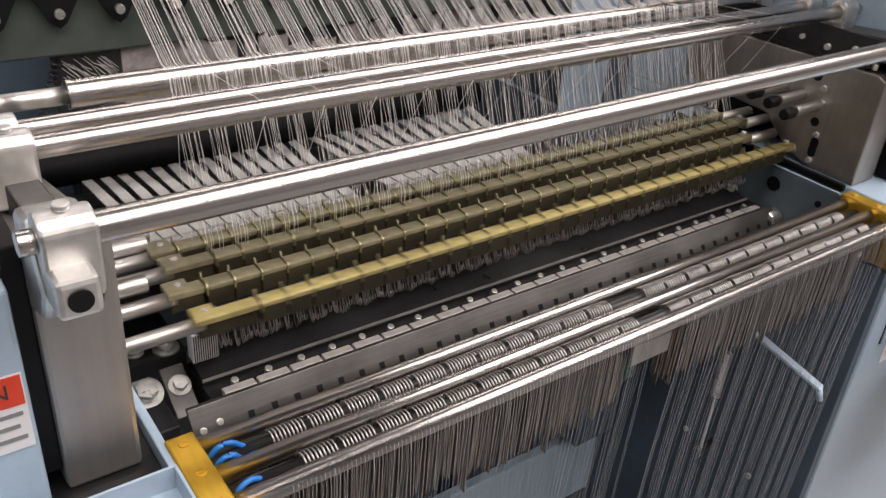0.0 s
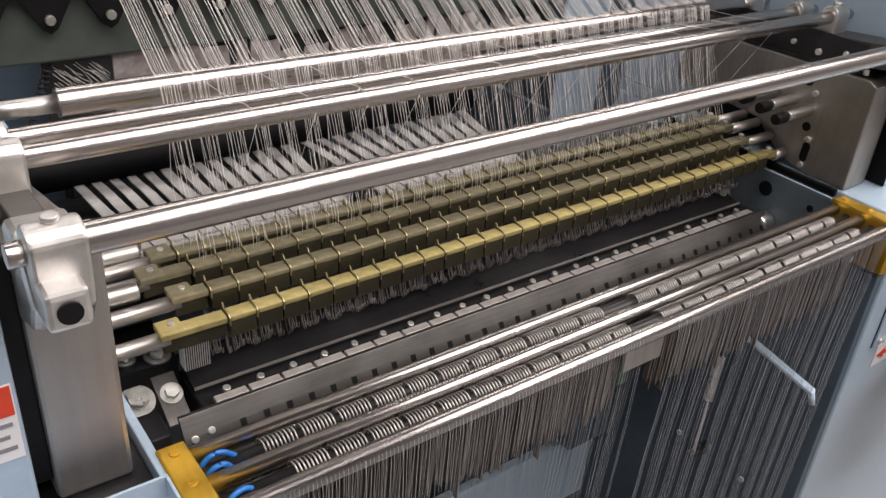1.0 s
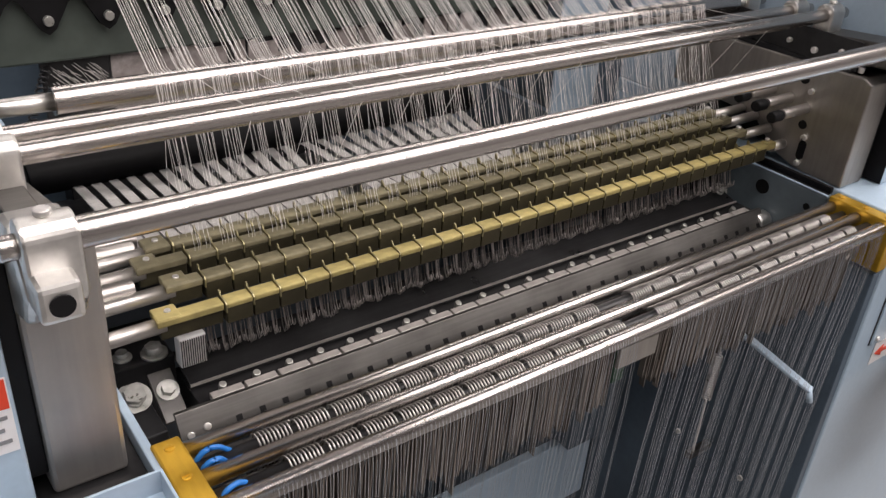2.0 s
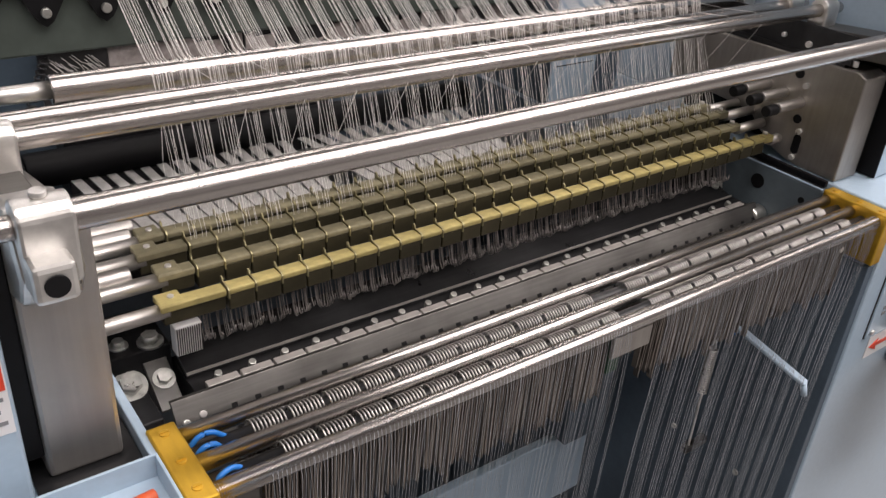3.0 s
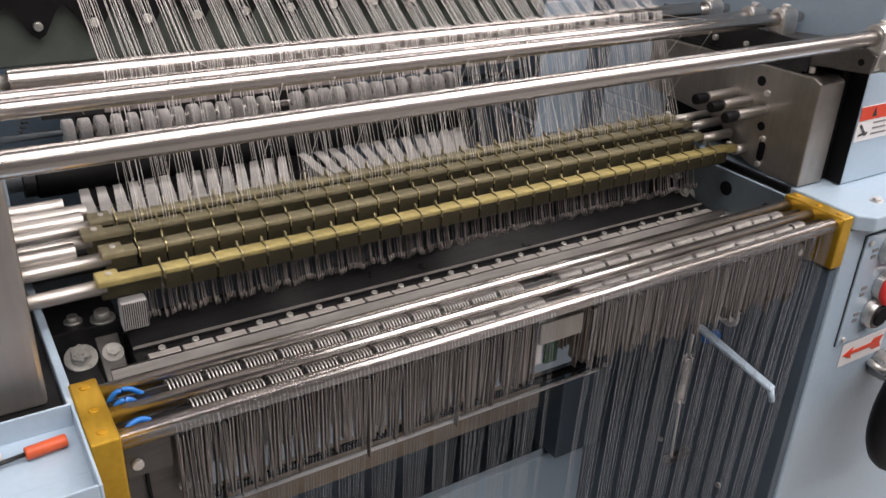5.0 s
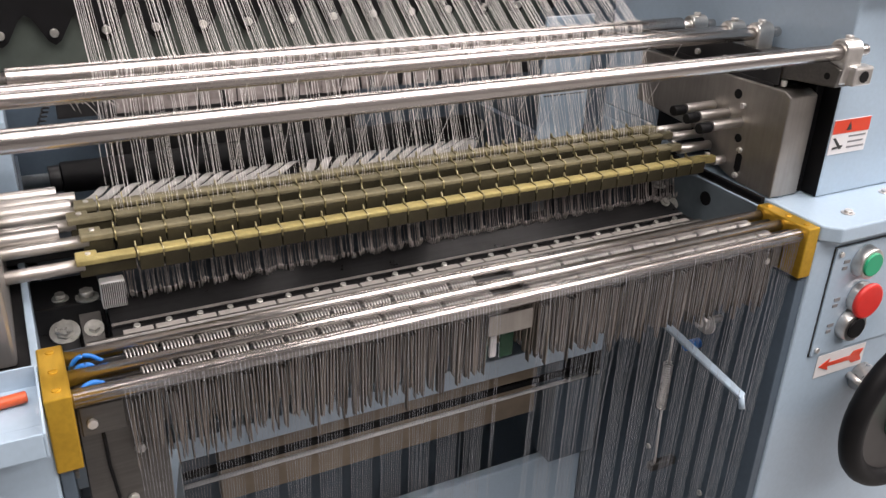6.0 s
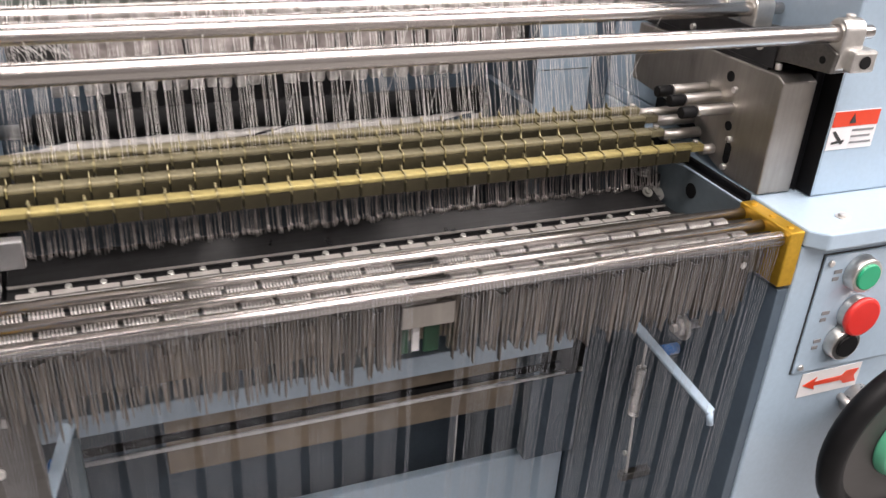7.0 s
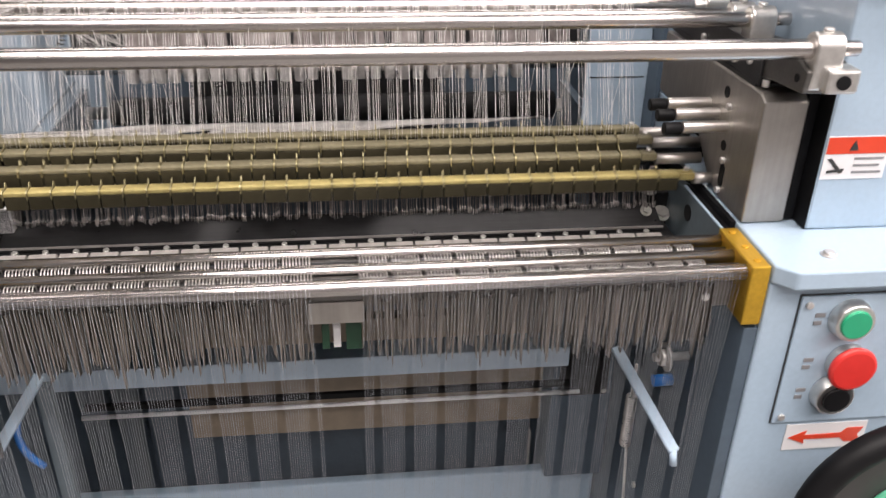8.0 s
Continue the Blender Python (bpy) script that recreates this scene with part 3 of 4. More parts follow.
# ---- brass guide bars (these move) ----
BARS = []
BARPOS = ((0.072, 0.957), (0.0885, 0.966), (0.1045, 0.972), (0.1185, 0.9745))
me_block = me_fin = me_car = me_dim = None
for b, (by, bz) in enumerate(BARPOS):
    th = thing("guide_bar", (0, by, bz), "bright yellow brass guide bar of clamped blocks" if b == 0 else "brass guide bar of clamped blocks with thin fins, toned olive for shade", "guide bar", "brass guide bars")
    BARS.append(th)
    if me_block is None:
        bm = B()
        box(bm, -0.0077, 0.0077, -0.0050, 0.0048, -0.0036, 0, 0.0010)
        me_block = bpy.data.meshes.new("brass_block")
        bm.to_mesh(me_block)
        bm.free()
        me_block.materials.append(BRASS)
        # copy for the rear bars, whose dimmer light is put into the colour
        me_dim = me_block.copy()
        me_dim.materials[0] = BRASSDIM
        bm = B()
        out = [(0.0054 * c, s) for c, s in ((-1, -0.0058), (1, -0.0058), (1.08, 0.0022), (1.0, 0.0036), (0.76, 0.0034), (0.5, 0.0012), (-0.7, 0.0008), (-1, -0.0006))]
        prism(bm, out, "x", -0.00042, 0.00042)
        me_fin = bpy.data.meshes.new("fin")
        bm.to_mesh(me_fin)
        bm.free()
        me_fin.materials.append(BRASSFIN)
        # lower front of the block, painted dark for the shade in the slot
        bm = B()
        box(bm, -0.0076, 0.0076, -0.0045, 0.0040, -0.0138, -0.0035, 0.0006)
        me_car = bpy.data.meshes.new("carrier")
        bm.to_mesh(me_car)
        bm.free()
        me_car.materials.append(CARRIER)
    nblk = 29 + (b == 0)
    xs = -0.2265 - 0.003 * b
    for k in range(nblk):
        x = xs + 0.016 * k
        put("brass_block", me_dim if b else me_block, th, at=(x, by, bz))
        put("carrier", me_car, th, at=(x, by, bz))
        put("fin", me_fin, th, at=(x - 0.008, by, bz))
    bm = B()
    xl = xs - 0.0455 + (0, 0.016, 0.008, 0.022)[b]
    box(bm, xl, xs - 0.009, by - 0.0045, by + 0.0043, bz - 0.0042, bz, 0.0008)
    box(bm, xl + 0.0003, xl + 0.0135, by - 0.0040, by + 0.0090, bz - 0.0040, bz + 0.0005, 0.0008)
    end = part("end_clamp", bm, BRASSDIM if b else BRASS, th)
    # end piece's lower front, with the same painted shade
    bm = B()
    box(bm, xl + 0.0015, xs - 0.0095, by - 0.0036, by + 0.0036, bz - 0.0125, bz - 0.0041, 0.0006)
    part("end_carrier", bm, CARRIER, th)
    bm = B()
    rod(bm, (xl + 0.008, by + 0.003, bz), (xl + 0.008, by + 0.003, bz + 0.0014), 0.0018, 12)
    part("clamp_screw", bm, SCREW, end)
    xe = xs + 0.016 * (nblk - 1) + 0.008
    bm = B()
    box(bm, xe, xe + 0.012, by - 0.0041, by + 0.0041, bz - 0.006, bz, 0.0008)
    end = part("end_clamp", bm, BRASSDIM if b else BRASS, th)
    bm = B()
    rod(bm, (xe + 0.007, by + 0.002, bz), (xe + 0.007, by + 0.002, bz + 0.002), 0.0021, 12)
    part("clamp_screw", bm, SCREW, end)
    bm = B()
    rod(bm, (-0.338, by, bz - 0.006), (xl + 0.005, by, bz - 0.005), 0.0043, 24)
    part("bar_shaft", bm, SATIN, th)
    bm = B()
    rod(bm, (xe + 0.012, by, bz - 0.006), (0.274, by, bz - 0.006), 0.0042, 24)
    part("bar_shaft", bm, SATIN, th)
# fixed shafts stepping up behind the bars
for y, z, xa, xb in ((0.0965, 0.9655, -0.33, -0.283), (0.1275, 0.9705, -0.33, -0.272), (0.1365, 0.9715, -0.33, -0.268), (0.150, 0.972, -0.33, -0.279)):
    bm = B()
    rod(bm, (xa, y, z), (xb, y, z), 0.0054, 24, bevel=0.0006)
    single("push_shaft", bm, SATIN, "short bright steel push shaft through the side plate", "shaft", "push shafts")
for y, z in ((0.0605, 0.989), (0.077, 0.993), (0.0945, 0.995)):
    bm = B()
    rod(bm, (0.232, y, z), (0.274, y, z), 0.0043, 24, bevel=0.0005)
    sh = single("push_shaft", bm, SATIN, "short bright steel push shaft through the side plate", "shaft", "push shafts")
    bm = B()
    rod(bm, (0.219, y + 0.001, z - 0.001), (0.2319, y + 0.001, z - 0.001), 0.0046, 24, bevel=0.001)
    part("black_sleeve", bm, BLACK, sh, "black plastic sleeve")

# ---- woven tapes ----
def strip(w, pts, thick):
    """A flat band along points (x, y, z)."""
    vs, fs = [], []
    n = len(pts)
    for i, p in enumerate(pts):
        d = (Vector(pts[min(i + 1, n - 1)]) - Vector(pts[max(i - 1, 0)])).normalized()
        sx = Vector((1, 0, 0)) - d * d.x
        sx.normalize()
        nn = sx.cross(d) * thick
        p = Vector(p)
        vs += [p - sx * w - nn, p + sx * w - nn, p + sx * w + nn, p - sx * w + nn]
    for i in range(n - 1):
        for s_ in range(4):
            fs.append((4 * i + s_, 4 * i + (s_ + 1) % 4, 4 * i + 4 + (s_ + 1) % 4, 4 * i + 4 + s_))
    fs += [(3, 2, 1, 0), (4 * n - 4, 4 * n - 3, 4 * n - 2, 4 * n - 1)]
    return vs, fs


TAPES = [(-0.2653 + 0.00983 * k, -0.2187 + 0.01665 * k) for k in range(14)] + [(-0.1036 + 0.0103 * k, 0.0215 + 0.01953 * k) for k in range(12)]
for k, (xn, xf) in enumerate(TAPES):
    pts = [(xn, 0.126, 0.950), (xn, 0.128, 0.962), (xn + 0.0003, 0.132, 0.9665)]
    for q in range(1, 11):
        u = q / 10
        pts.append((xn + (xf - xn) * u, 0.132 + 0.358 * u, 0.9665 - 0.1243 * u + 0.0006 * math.sin(9 * u + k)))
    vs, fs = strip(0.0043 + random.uniform(-0.0003, 0.0003), pts, 0.0006)
    th = tagged(new("knitted_tape", mesh_of("knitted_tape", vs, fs, TAPE, False)), "narrow grey knitted tape running back under the black roller", "tape", "knitted tapes")
    lines = []
    for j in range(11):
        u = (j - 5) / 5
        x0 = xn + u * 0.0044
        lines.append([(x0 + 0.0008, 0.136, 0.9662), (x0 + random.uniform(-0.001, 0.001), 0.1285, 0.9668), (x0 + random.uniform(-0.002, 0.002), 0.124 + random.uniform(-0.002, 0.002), 0.962), (x0 + random.uniform(-0.002, 0.002), 0.121, 0.950)])
    vs, fs = tubes(lines, 0.00032, 4)
    put("loop_fringe", mesh_of("loop_fringe", vs, fs, TAPE), th)
bm = B()
prism(bm, [(0.133, 0.945), (0.62, 0.765), (0.62, 0.755), (0.133, 0.93)], "x", -0.3585, 0.304, 0.001)
single("inner_tray", bm, BLACKOX, "dark sloping steel tray under the tapes", "tray")

# thin rod with the tapes looped over it, above the black roller
th = thing("take_up_rod", (0, 0.435, 0.9225), "thin bright rod with grey tapes looped over it", "rod")
bm = B()
rod(bm, (-0.30, 0.435, 0.9235), (0.285, 0.435, 0.9235), 0.0034, 20)
part("rod_core", bm, CHROME, th)
for x in [-0.231 + 0.0147 * k for k in range(14)] + [-0.003 + 0.0157 * k for k in range(13)]:
    bm = B()
    w = 0.0048 + random.uniform(-0.0006, 0.0006)
    rod(bm, (x - w, 0.435, 0.9225), (x + w, 0.435, 0.9225), 0.0120 + random.uniform(-0.0012, 0.0008), 32, bevel=0.0016)
    part("tape_loop", bm, TAPE2, th)
br = thing("black_roller", (0, 0.487, 0.859), "matt black rubber draw roller on a steel shaft", "roller")
bm = B()
rod(bm, (-0.262, 0.487, 0.859), (0.245, 0.487, 0.859), 0.0170, 40, bevel=0.002)
part("roller_sleeve", bm, BLACK, br)
bm = B()
rod(bm, (-0.274, 0.487, 0.859), (-0.262, 0.487, 0.859), 0.0145, 30, bevel=0.001)
part("roller_collar", bm, BLACKOX, br)
bm = B()
rod(bm, (-0.3590, 0.487, 0.859), (0.304, 0.487, 0.859), 0.0075, 24)
part("roller_shaft", bm, NICKEL, br)

# ---- rear of the machine ----
th = thing("scallop_plate", (0, 0.34, 1.0), "dark green enamelled plate with a black scalloped strip and bolts", "machine plate")
bm = B()
box(bm, -0.36, 0.235, 0.340, 0.352, 1.012, 1.085, 0.002)
part("green_plate", bm, GREENDARK, th)
bm = B()
out = [(-0.33, 1.16)]
n = 14 * 8
for i in range(n + 1):
    x = -0.316 + 0.0412 * 14 * i / n
    c = math.cos(2 * math.pi * (x + 0.254) / 0.0412)
    out.append((x, 1.047 - 0.013 * c))
out.append((0.262, 1.16))
prism(bm, out, "y", 0.333, 0.339)
part("scalloped_strip", bm, BLACK, th)
for k in range(13):
    bm = B()
    capscrew(bm, (-0.2952 + 0.0412 * k, 0.333, 1.0445), (0, -1, 0), 0.0036, 0.004)
    part("strip_bolt", bm, BOLT, th)
# rear cover: interior shade is in its dark blue
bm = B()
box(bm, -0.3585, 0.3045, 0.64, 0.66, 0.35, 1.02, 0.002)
single("rear_cover", bm, SHADEBLUE, "blue rear cover of the machine, darkened as in shade", "cover")
bm = B()
box(bm, -0.20, 0.12, 0.60, 0.638, 0.70, 0.99, 0.002)
single("rear_gear_case", bm, BLACKOX, "dark steel gear case inside the machine", "gear case")
for x0, x1, z1 in ((0.236, 0.2998, 1.03),):
    bm = B()
    box(bm, x0, x1, 0.328, 0.332, 0.80, z1, 0.001)
    ip = single("inspection_plate", bm, BLUE, "pale blue inspection plate behind the threads", "plate", "inspection plates")
    bm = B()
    box(bm, x0 + 0.004, x1 - 0.004, 0.3274, 0.3279, 0.9415, 0.9425)
    part("plate_seam", bm, INK, ip)
bm = B()
box(bm, -0.318, -0.303, 0.24, 0.475, 0.80, 1.0, 0.001)
ip = single("inner_end_panel", bm, BLUE, "pale blue inner end panel beside the black roller", "panel")
bm = B()
box(bm, -0.3029, -0.3024, 0.244, 0.471, 0.9015, 0.9025)
part("plate_seam", bm, INK, ip)
# side cover in the same shade-darkened blue
bm = B()
box(bm, 0.300, 0.3045, 0.30, 0.64, 0.80, 1.06, 0.0006)
single("inner_side_cover", bm, SHADEBLUE, "blue inner side cover, darkened as in shade", "cover")
th = thing("dust_guard", (0, 0.347, 0.966), "lint-covered grey guard with tape ends under the green plate", "guard")
bm = B()
box(bm, -0.212, 0.232, 0.3475, 0.3495, 0.966, 1.0115, 0.0006)
part("backing", bm, BLACKOX, th, "dark oily backing")
bm = B()
prism(bm, [(-0.212, 0.966), (-0.138, 0.966), (-0.138, 1.000), (-0.141, 1.007), (-0.148, 1.0112), (-0.212, 1.0112)], "y", 0.3452, 0.3474, 0.0004)
part("grey_plate", bm, FELT, th, "grey plate with a rounded corner")
x = -0.135
while x < 0.222:
    w = random.uniform(0.008, 0.020)
    lean, top, gap = random.uniform(-0.006, 0.006), 1.0112 - random.choice((0, 0, 0.004, 0.012)), random.choice((0.0008, 0.0015, 0.0045))
    bm = B()
    prism(bm, [(x, 0.966), (x + w, 0.966), (x + w + lean, top), (x + lean, top - random.uniform(0, 0.004))], "y", 0.3452 + random.uniform(0, 0.0012), 0.3474, 0.0003)
    part("lint_tape", bm, FELT, th)
    x += w + gap
bm = B()
box(bm, -0.262, -0.2125, 0.345, 0.349, 0.966, 1.0115, 0.0006)
gc = single("greasy_cover", bm, BLACKOX, "greasy dark cover end with loose grey fibres", "cover")
lines = []
for k in range(44):
    x, z = random.uniform(-0.256, -0.222), random.uniform(0.980, 1.009)
    lines.append([(x, 0.3444, z), (x + 0.006, 0.3438, z - 0.006), (x + random.uniform(0.008, 0.014), 0.3444, z - random.uniform(0.009, 0.016))])
vs, fs = tubes(lines, 0.00035, 4)
vs2, fs2 = tubes([[(-0.258 + 0.0030 * math.cos(0.9 * i) - 0.00022 * i, 0.3425 + 0.003 * math.sin(0.9 * i), 1.009 - 0.00055 * i) for i in range(90)]], 0.0009, 6)
put("dirty_coil", mesh_of("dirty_coil", vs2, fs2, BLACKOX), gc, "greasy dark coil spring")
put("loose_fibres", mesh_of("loose_fibres", vs, fs, TAPE), gc)
bm = B()
rod(bm, (-0.318, 0.340, 1.036), (-0.318, 0.326, 1.036), 0.0085, 24, bevel=0.002)
single("round_knob", bm, NICKEL, "round nickel knob on the green plate", "knob")

# ---- white threads from the creel ----
def bar_point(k):
    y, z = BARPOS[k]
    return y, z


ngrp = 30
for g in range(ngrp):
    xc = -0.240 + 0.016 * g
    lines = []
    for j in range(10):
        x0 = xc + (j - 4.5) * 0.00115 + random.uniform(-0.0006, 0.0006)
        if xc > 0.215:
            continue
        xb = xc + (j - 4.5) * 0.0011 + random.uniform(-0.001, 0.001) + (random.uniform(-0.007, 0.007) if j == 3 else 0)
        kb = 2 + (j % 2)
        by, bz = bar_point(kb)
        s = random.uniform(0.98, 1.02)
        far = (x0 + random.uniform(-0.01, 0.01), 1.35, 1.062 + 1.2 * 0.63 * s)
        if j == 3 and g % 2:
            lines.append([far, (x0, 0.153, 1.0624), (x0, 0.145, 1.0612), (x0, 0.107, 1.0635), (x0, 0.103, 1.0637), (x0, 0.076, 1.0675), (x0 + 0.0005, 0.069, 1.0665), (x0 + 0.001, 0.067, 1.060), (xb, by - 0.002, bz + 0.003), (xb, by, bz - 0.004)])
        else:
            lines.append([far, (x0, 0.154, 1.0622), (x0, 0.149, 1.0622), (x0, 0.1435, 1.0588), (x0, 0.1418, 1.054), (xb, 0.1415 * 0.45 + 0.55 * max(by, 0.1), bz * 0.55 + 1.054 * 0.45), (xb, max(by, 0.1), bz + 0.004), (xb, max(by, 0.1), bz - 0.004)])
    if lines:
        vs, fs = tubes(lines, 0.00013, 4)
        tagged(new("yarn_group", mesh_of("yarn_group", vs, fs, YARN)), "group of white threads running down over the rods to a brass bar", "yarn", "white yarn groups", "stuff")

# ---- lower inside of the machine ----
bm = B()
box(bm, -0.306, 0.18, 0.100, 0.125, 0.755, 0.775, 0.001)
single("cross_beam", bm, BLUE, "grey-blue painted cross beam behind the drop wires", "beam")
# black strip added where a band of shade lies above the thin rod
bm = B()
box(bm, -0.256, 0.21, 0.163, 0.168, 0.6830, 0.6895, 0.0008)
single("shade_strip", bm, BLACK, "matt black strip standing in for the shade behind the thin rod", "bar")
bm = B()
rod(bm, (-0.256, 0.155, 0.683), (0.21, 0.155, 0.683), 0.0021, 16)
single("thin_rod", bm, LABEL, "thin white rod across the lower opening", "rod")
bm = B()
box(bm, -0.175, 0.205, 0.22, 0.235, 0.597, 0.735, 0.001)
single("tan_board", bm, TAN, "tan board inside the lower machine", "board")
bm = B()
box(bm, -0.306, 0.252, 0.20, 0.212, 0.44, 0.541, 0.002)
single("lower_beam", bm, BLUE, "light grey-blue lower cross beam", "beam")
# back panel and housing: the opening's shade is painted into their blue
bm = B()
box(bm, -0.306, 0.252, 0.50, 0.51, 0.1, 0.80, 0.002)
single("inner_back_cover", bm, SHADEBLUE, "blue inner panel at the back of the opening, darkened as in shade", "panel")
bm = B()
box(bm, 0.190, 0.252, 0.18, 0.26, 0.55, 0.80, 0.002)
hs = single("inner_housing", bm, SHADEBLUE, "blue inner housing beside the opening, darkened as in shade", "housing")
bm = B()
box(bm, 0.196, 0.246, 0.1770, 0.1798, 0.66, 0.78, 0.001)
part("cover_plate", bm, BLACKOX, hs, "black oily cover plate")
for x, z in ((0.200, 0.774), (0.242, 0.774), (0.200, 0.666), (0.242, 0.666)):
    bm = B()
    capscrew(bm, (x, 0.1770, z), (0, -1, 0), 0.0028, 0.0025)
    part("cover_screw", bm, BOLT, hs)

# tension lever, spring and hook
th = thing("tension_lever", (0.2, 0.03, 0.80), "pale grey-blue painted tension lever with a bent tip", "lever")
bm = B()
a, b = Vector((0.2, 0.045, 0.812)), Vector((0.2225, -0.040, 0.7785))
d = (b - a).normalized()
side_v = Vector((1, 0, 0)) - d * d.x
side_v.normalize()
up_v = d.cross(side_v)
vs8 = []
for p in (a, b):
    for sx, sz in ((-1, -1), (1, -1), (1, 1), (-1, 1)):
        vs8.append(bm.verts.new(p + side_v * sx * 0.0042 + up_v * sz * 0.0016))
for f in ((0, 1, 2, 3), (7, 6, 5, 4), (0, 4, 5, 1), (1, 5, 6, 2), (2, 6, 7, 3), (3, 7, 4, 0)):
    bm.faces.new([vs8[i] for i in f])
bmesh.ops.bevel(bm, geom=list(bm.edges), offset=0.0006, segments=2, affect="EDGES")
part("lever_bar", bm, BLUE, th)
bm = B()
rod(bm, b - d * 0.002, b + Vector((0, -0.002, -0.011)), 0.0028, 14)
part("bent_tip", bm, BLUE, th)
th = thing("tension_lever", (-0.244, 0.03, 0.80), "pale grey-blue painted tension lever with a bent tip", "lever")
bm = B()
a, b = Vector((-0.236, 0.045, 0.812)), Vector((-0.262, -0.038, 0.7785))
d = (b - a).normalized()
side_v = (Vector((1, 0, 0)) - d * d.x).normalized()
up_v = d.cross(side_v)
vs8 = []
for p in (a, b):
    for sx, sz in ((-1, -1), (1, -1), (1, 1), (-1, 1)):
        vs8.append(bm.verts.new(p + side_v * sx * 0.0042 + up_v * sz * 0.0016))
for f in ((0, 1, 2, 3), (7, 6, 5, 4), (0, 4, 5, 1), (1, 5, 6, 2), (2, 6, 7, 3), (3, 7, 4, 0)):
    bm.faces.new([vs8[i] for i in f])
bmesh.ops.bevel(bm, geom=list(bm.edges), offset=0.0006, segments=2, affect="EDGES")
part("lever_bar", bm, BLUE, th)
bm = B()
rod(bm, b - d * 0.002, b + Vector((0, -0.002, -0.011)), 0.0028, 14)
part("bent_tip", bm, BLUE, th)
hp = thing("hanger_plate", (-0.27, -0.016, 0.79), "dull steel hanger plate with zinc screws under the gold block", "bracket")
bm = B()
box(bm, -0.2935, -0.246, -0.018, -0.015, 0.790, 0.9175, 0.0008)
part("plate", bm, DULL, hp)
for x, z in ((-0.283, 0.826), (-0.270, 0.834), (-0.262, 0.870)):
    bm = B()
    capscrew(bm, (x, -0.018, z), (0, -1, 0), 0.0033, 0.003)
    part("plate_screw", bm, SCREW, hp)
vs, fs = tubes([[(-0.281, -0.020, 0.892), (-0.2805, -0.0215, 0.865), (-0.277, -0.022, 0.83), (-0.2745, -0.021, 0.79), (-0.274, -0.02, 0.60)]], 0.0011, 8)
tagged(new("black_cable", mesh_of("black_cable", vs, fs, BLACK)), "thin black cable hanging from the contact bracket", "cable")
# post: the opening's shade is toned into its blue
bm = B()
box(bm, -0.243, -0.232, 0.045, 0.055, 0.30, 0.80, 0.001)
single("inner_post", bm, HALFSHADEBLUE, "blue inner post of the opening with shade in its colour", "post")
vs, fs = tubes([[(-0.2545 + 0.006 * math.cos(0.5 * i), 0.03 + 0.0015 * i, 0.795 - 0.006 * i + 0.006 * math.sin(0.5 * i)) for i in range(12)]], 0.0028, 10)
tagged(new("air_hose", mesh_of("air_hose", vs, fs, WIREBLUE)), "curled blue air hose beside the inner post", "hose")
th = thing("tension_spring", (0.222, 0.05, 0.70), "small bright coil spring hanging on a wire hook", "spring")
L = []
for i in range(20 * 10 + 1):
    L.append((0.2215 + 0.0042 * math.cos(2 * math.pi * i / 10), 0.051 + 0.0042 * math.sin(2 * math.pi * i / 10), 0.758 - 0.052 * i / 200))
vs, fs = tubes([L], 0.00085, 6)
put("coil", mesh_of("coil", vs, fs, SCREW), th)
for wire in ([(0.2215, 0.051, 0.79), (0.2215, 0.051, 0.757)], [(0.2215, 0.051, 0.707), (0.224, 0.052, 0.70), (0.229, 0.054, 0.637), (0.227, 0.052, 0.630)]):
    vs, fs = tubes([wire], 0.0013, 8)
    put("hook_wire", mesh_of("hook_wire", vs, fs, SCREW), th)
bm = B()
box(bm, 0.222, 0.262, 0.050, 0.058, 0.626, 0.634, 0.001)
single("spring_anchor", bm, DULL, "small steel bar that anchors the spring", "bar")
th = thing("adjuster", (0.233, 0.028, 0.81), "zinc adjusting nuts on a short shaft", "adjuster")
bm = B()
rod(bm, (0.225, 0.028, 0.813), (0.2525, 0.028, 0.813), 0.0035, 16)
part("adjuster_shaft", bm, SCREW, th)
bm = B()
hexbolt(bm, (0.236, 0.028, 0.813), (-1, 0, 0), 0.0075, 0.007)
part("adjuster_nut", bm, SCREW, th)
bm = B()
rod(bm, (0.236, 0.048, 0.775), (0.252, 0.048, 0.775), 0.005, 16)
single("blue_fitting", bm, WIREBLUE, "small blue air fitting on the side rail", "fitting")
for x, y in ((0.236, -0.022), (-0.28, -0.024)):
    bm = B()
    box(bm, x - 0.012, x + 0.012, y - 0.004, y, 0.893, 0.913, 0.0008)
    br = single("rod_bracket", bm, DULL, "small dull steel bracket under the contact rods", "bracket", "rod brackets")
    bm = B()
    capscrew(bm, (x - 0.006, y - 0.004, 0.902), (0, -1, 0), 0.003, 0.003)
    part("bracket_screw", bm, SCREW, br)

# ---- control cabinet ----
cab = thing("control_cabinet", (0.5, 0.1, 0), "grey-blue painted control cabinet with a worktop and push buttons", "cabinet")
bm = B()
prism(bm, [(0.2635, -0.045), (0.95, -0.045), (0.95, 0.60), (0.3055, 0.60), (0.3055, 0.20), (0.2635, 0.20)], "z", 0.02, 0.921, 0.002)
part("cabinet_body", bm, BLUE, cab)
bm = B()
prism(bm, [(0.2635, -0.046), (0.275, -0.057), (0.97, -0.057), (0.97, 0.62), (0.3056, 0.62), (0.3056, 0.20), (0.2635, 0.20)], "z", 0.9215, 0.935, 0.0016)
part("worktop", bm, BLUE, cab)
bm = B()
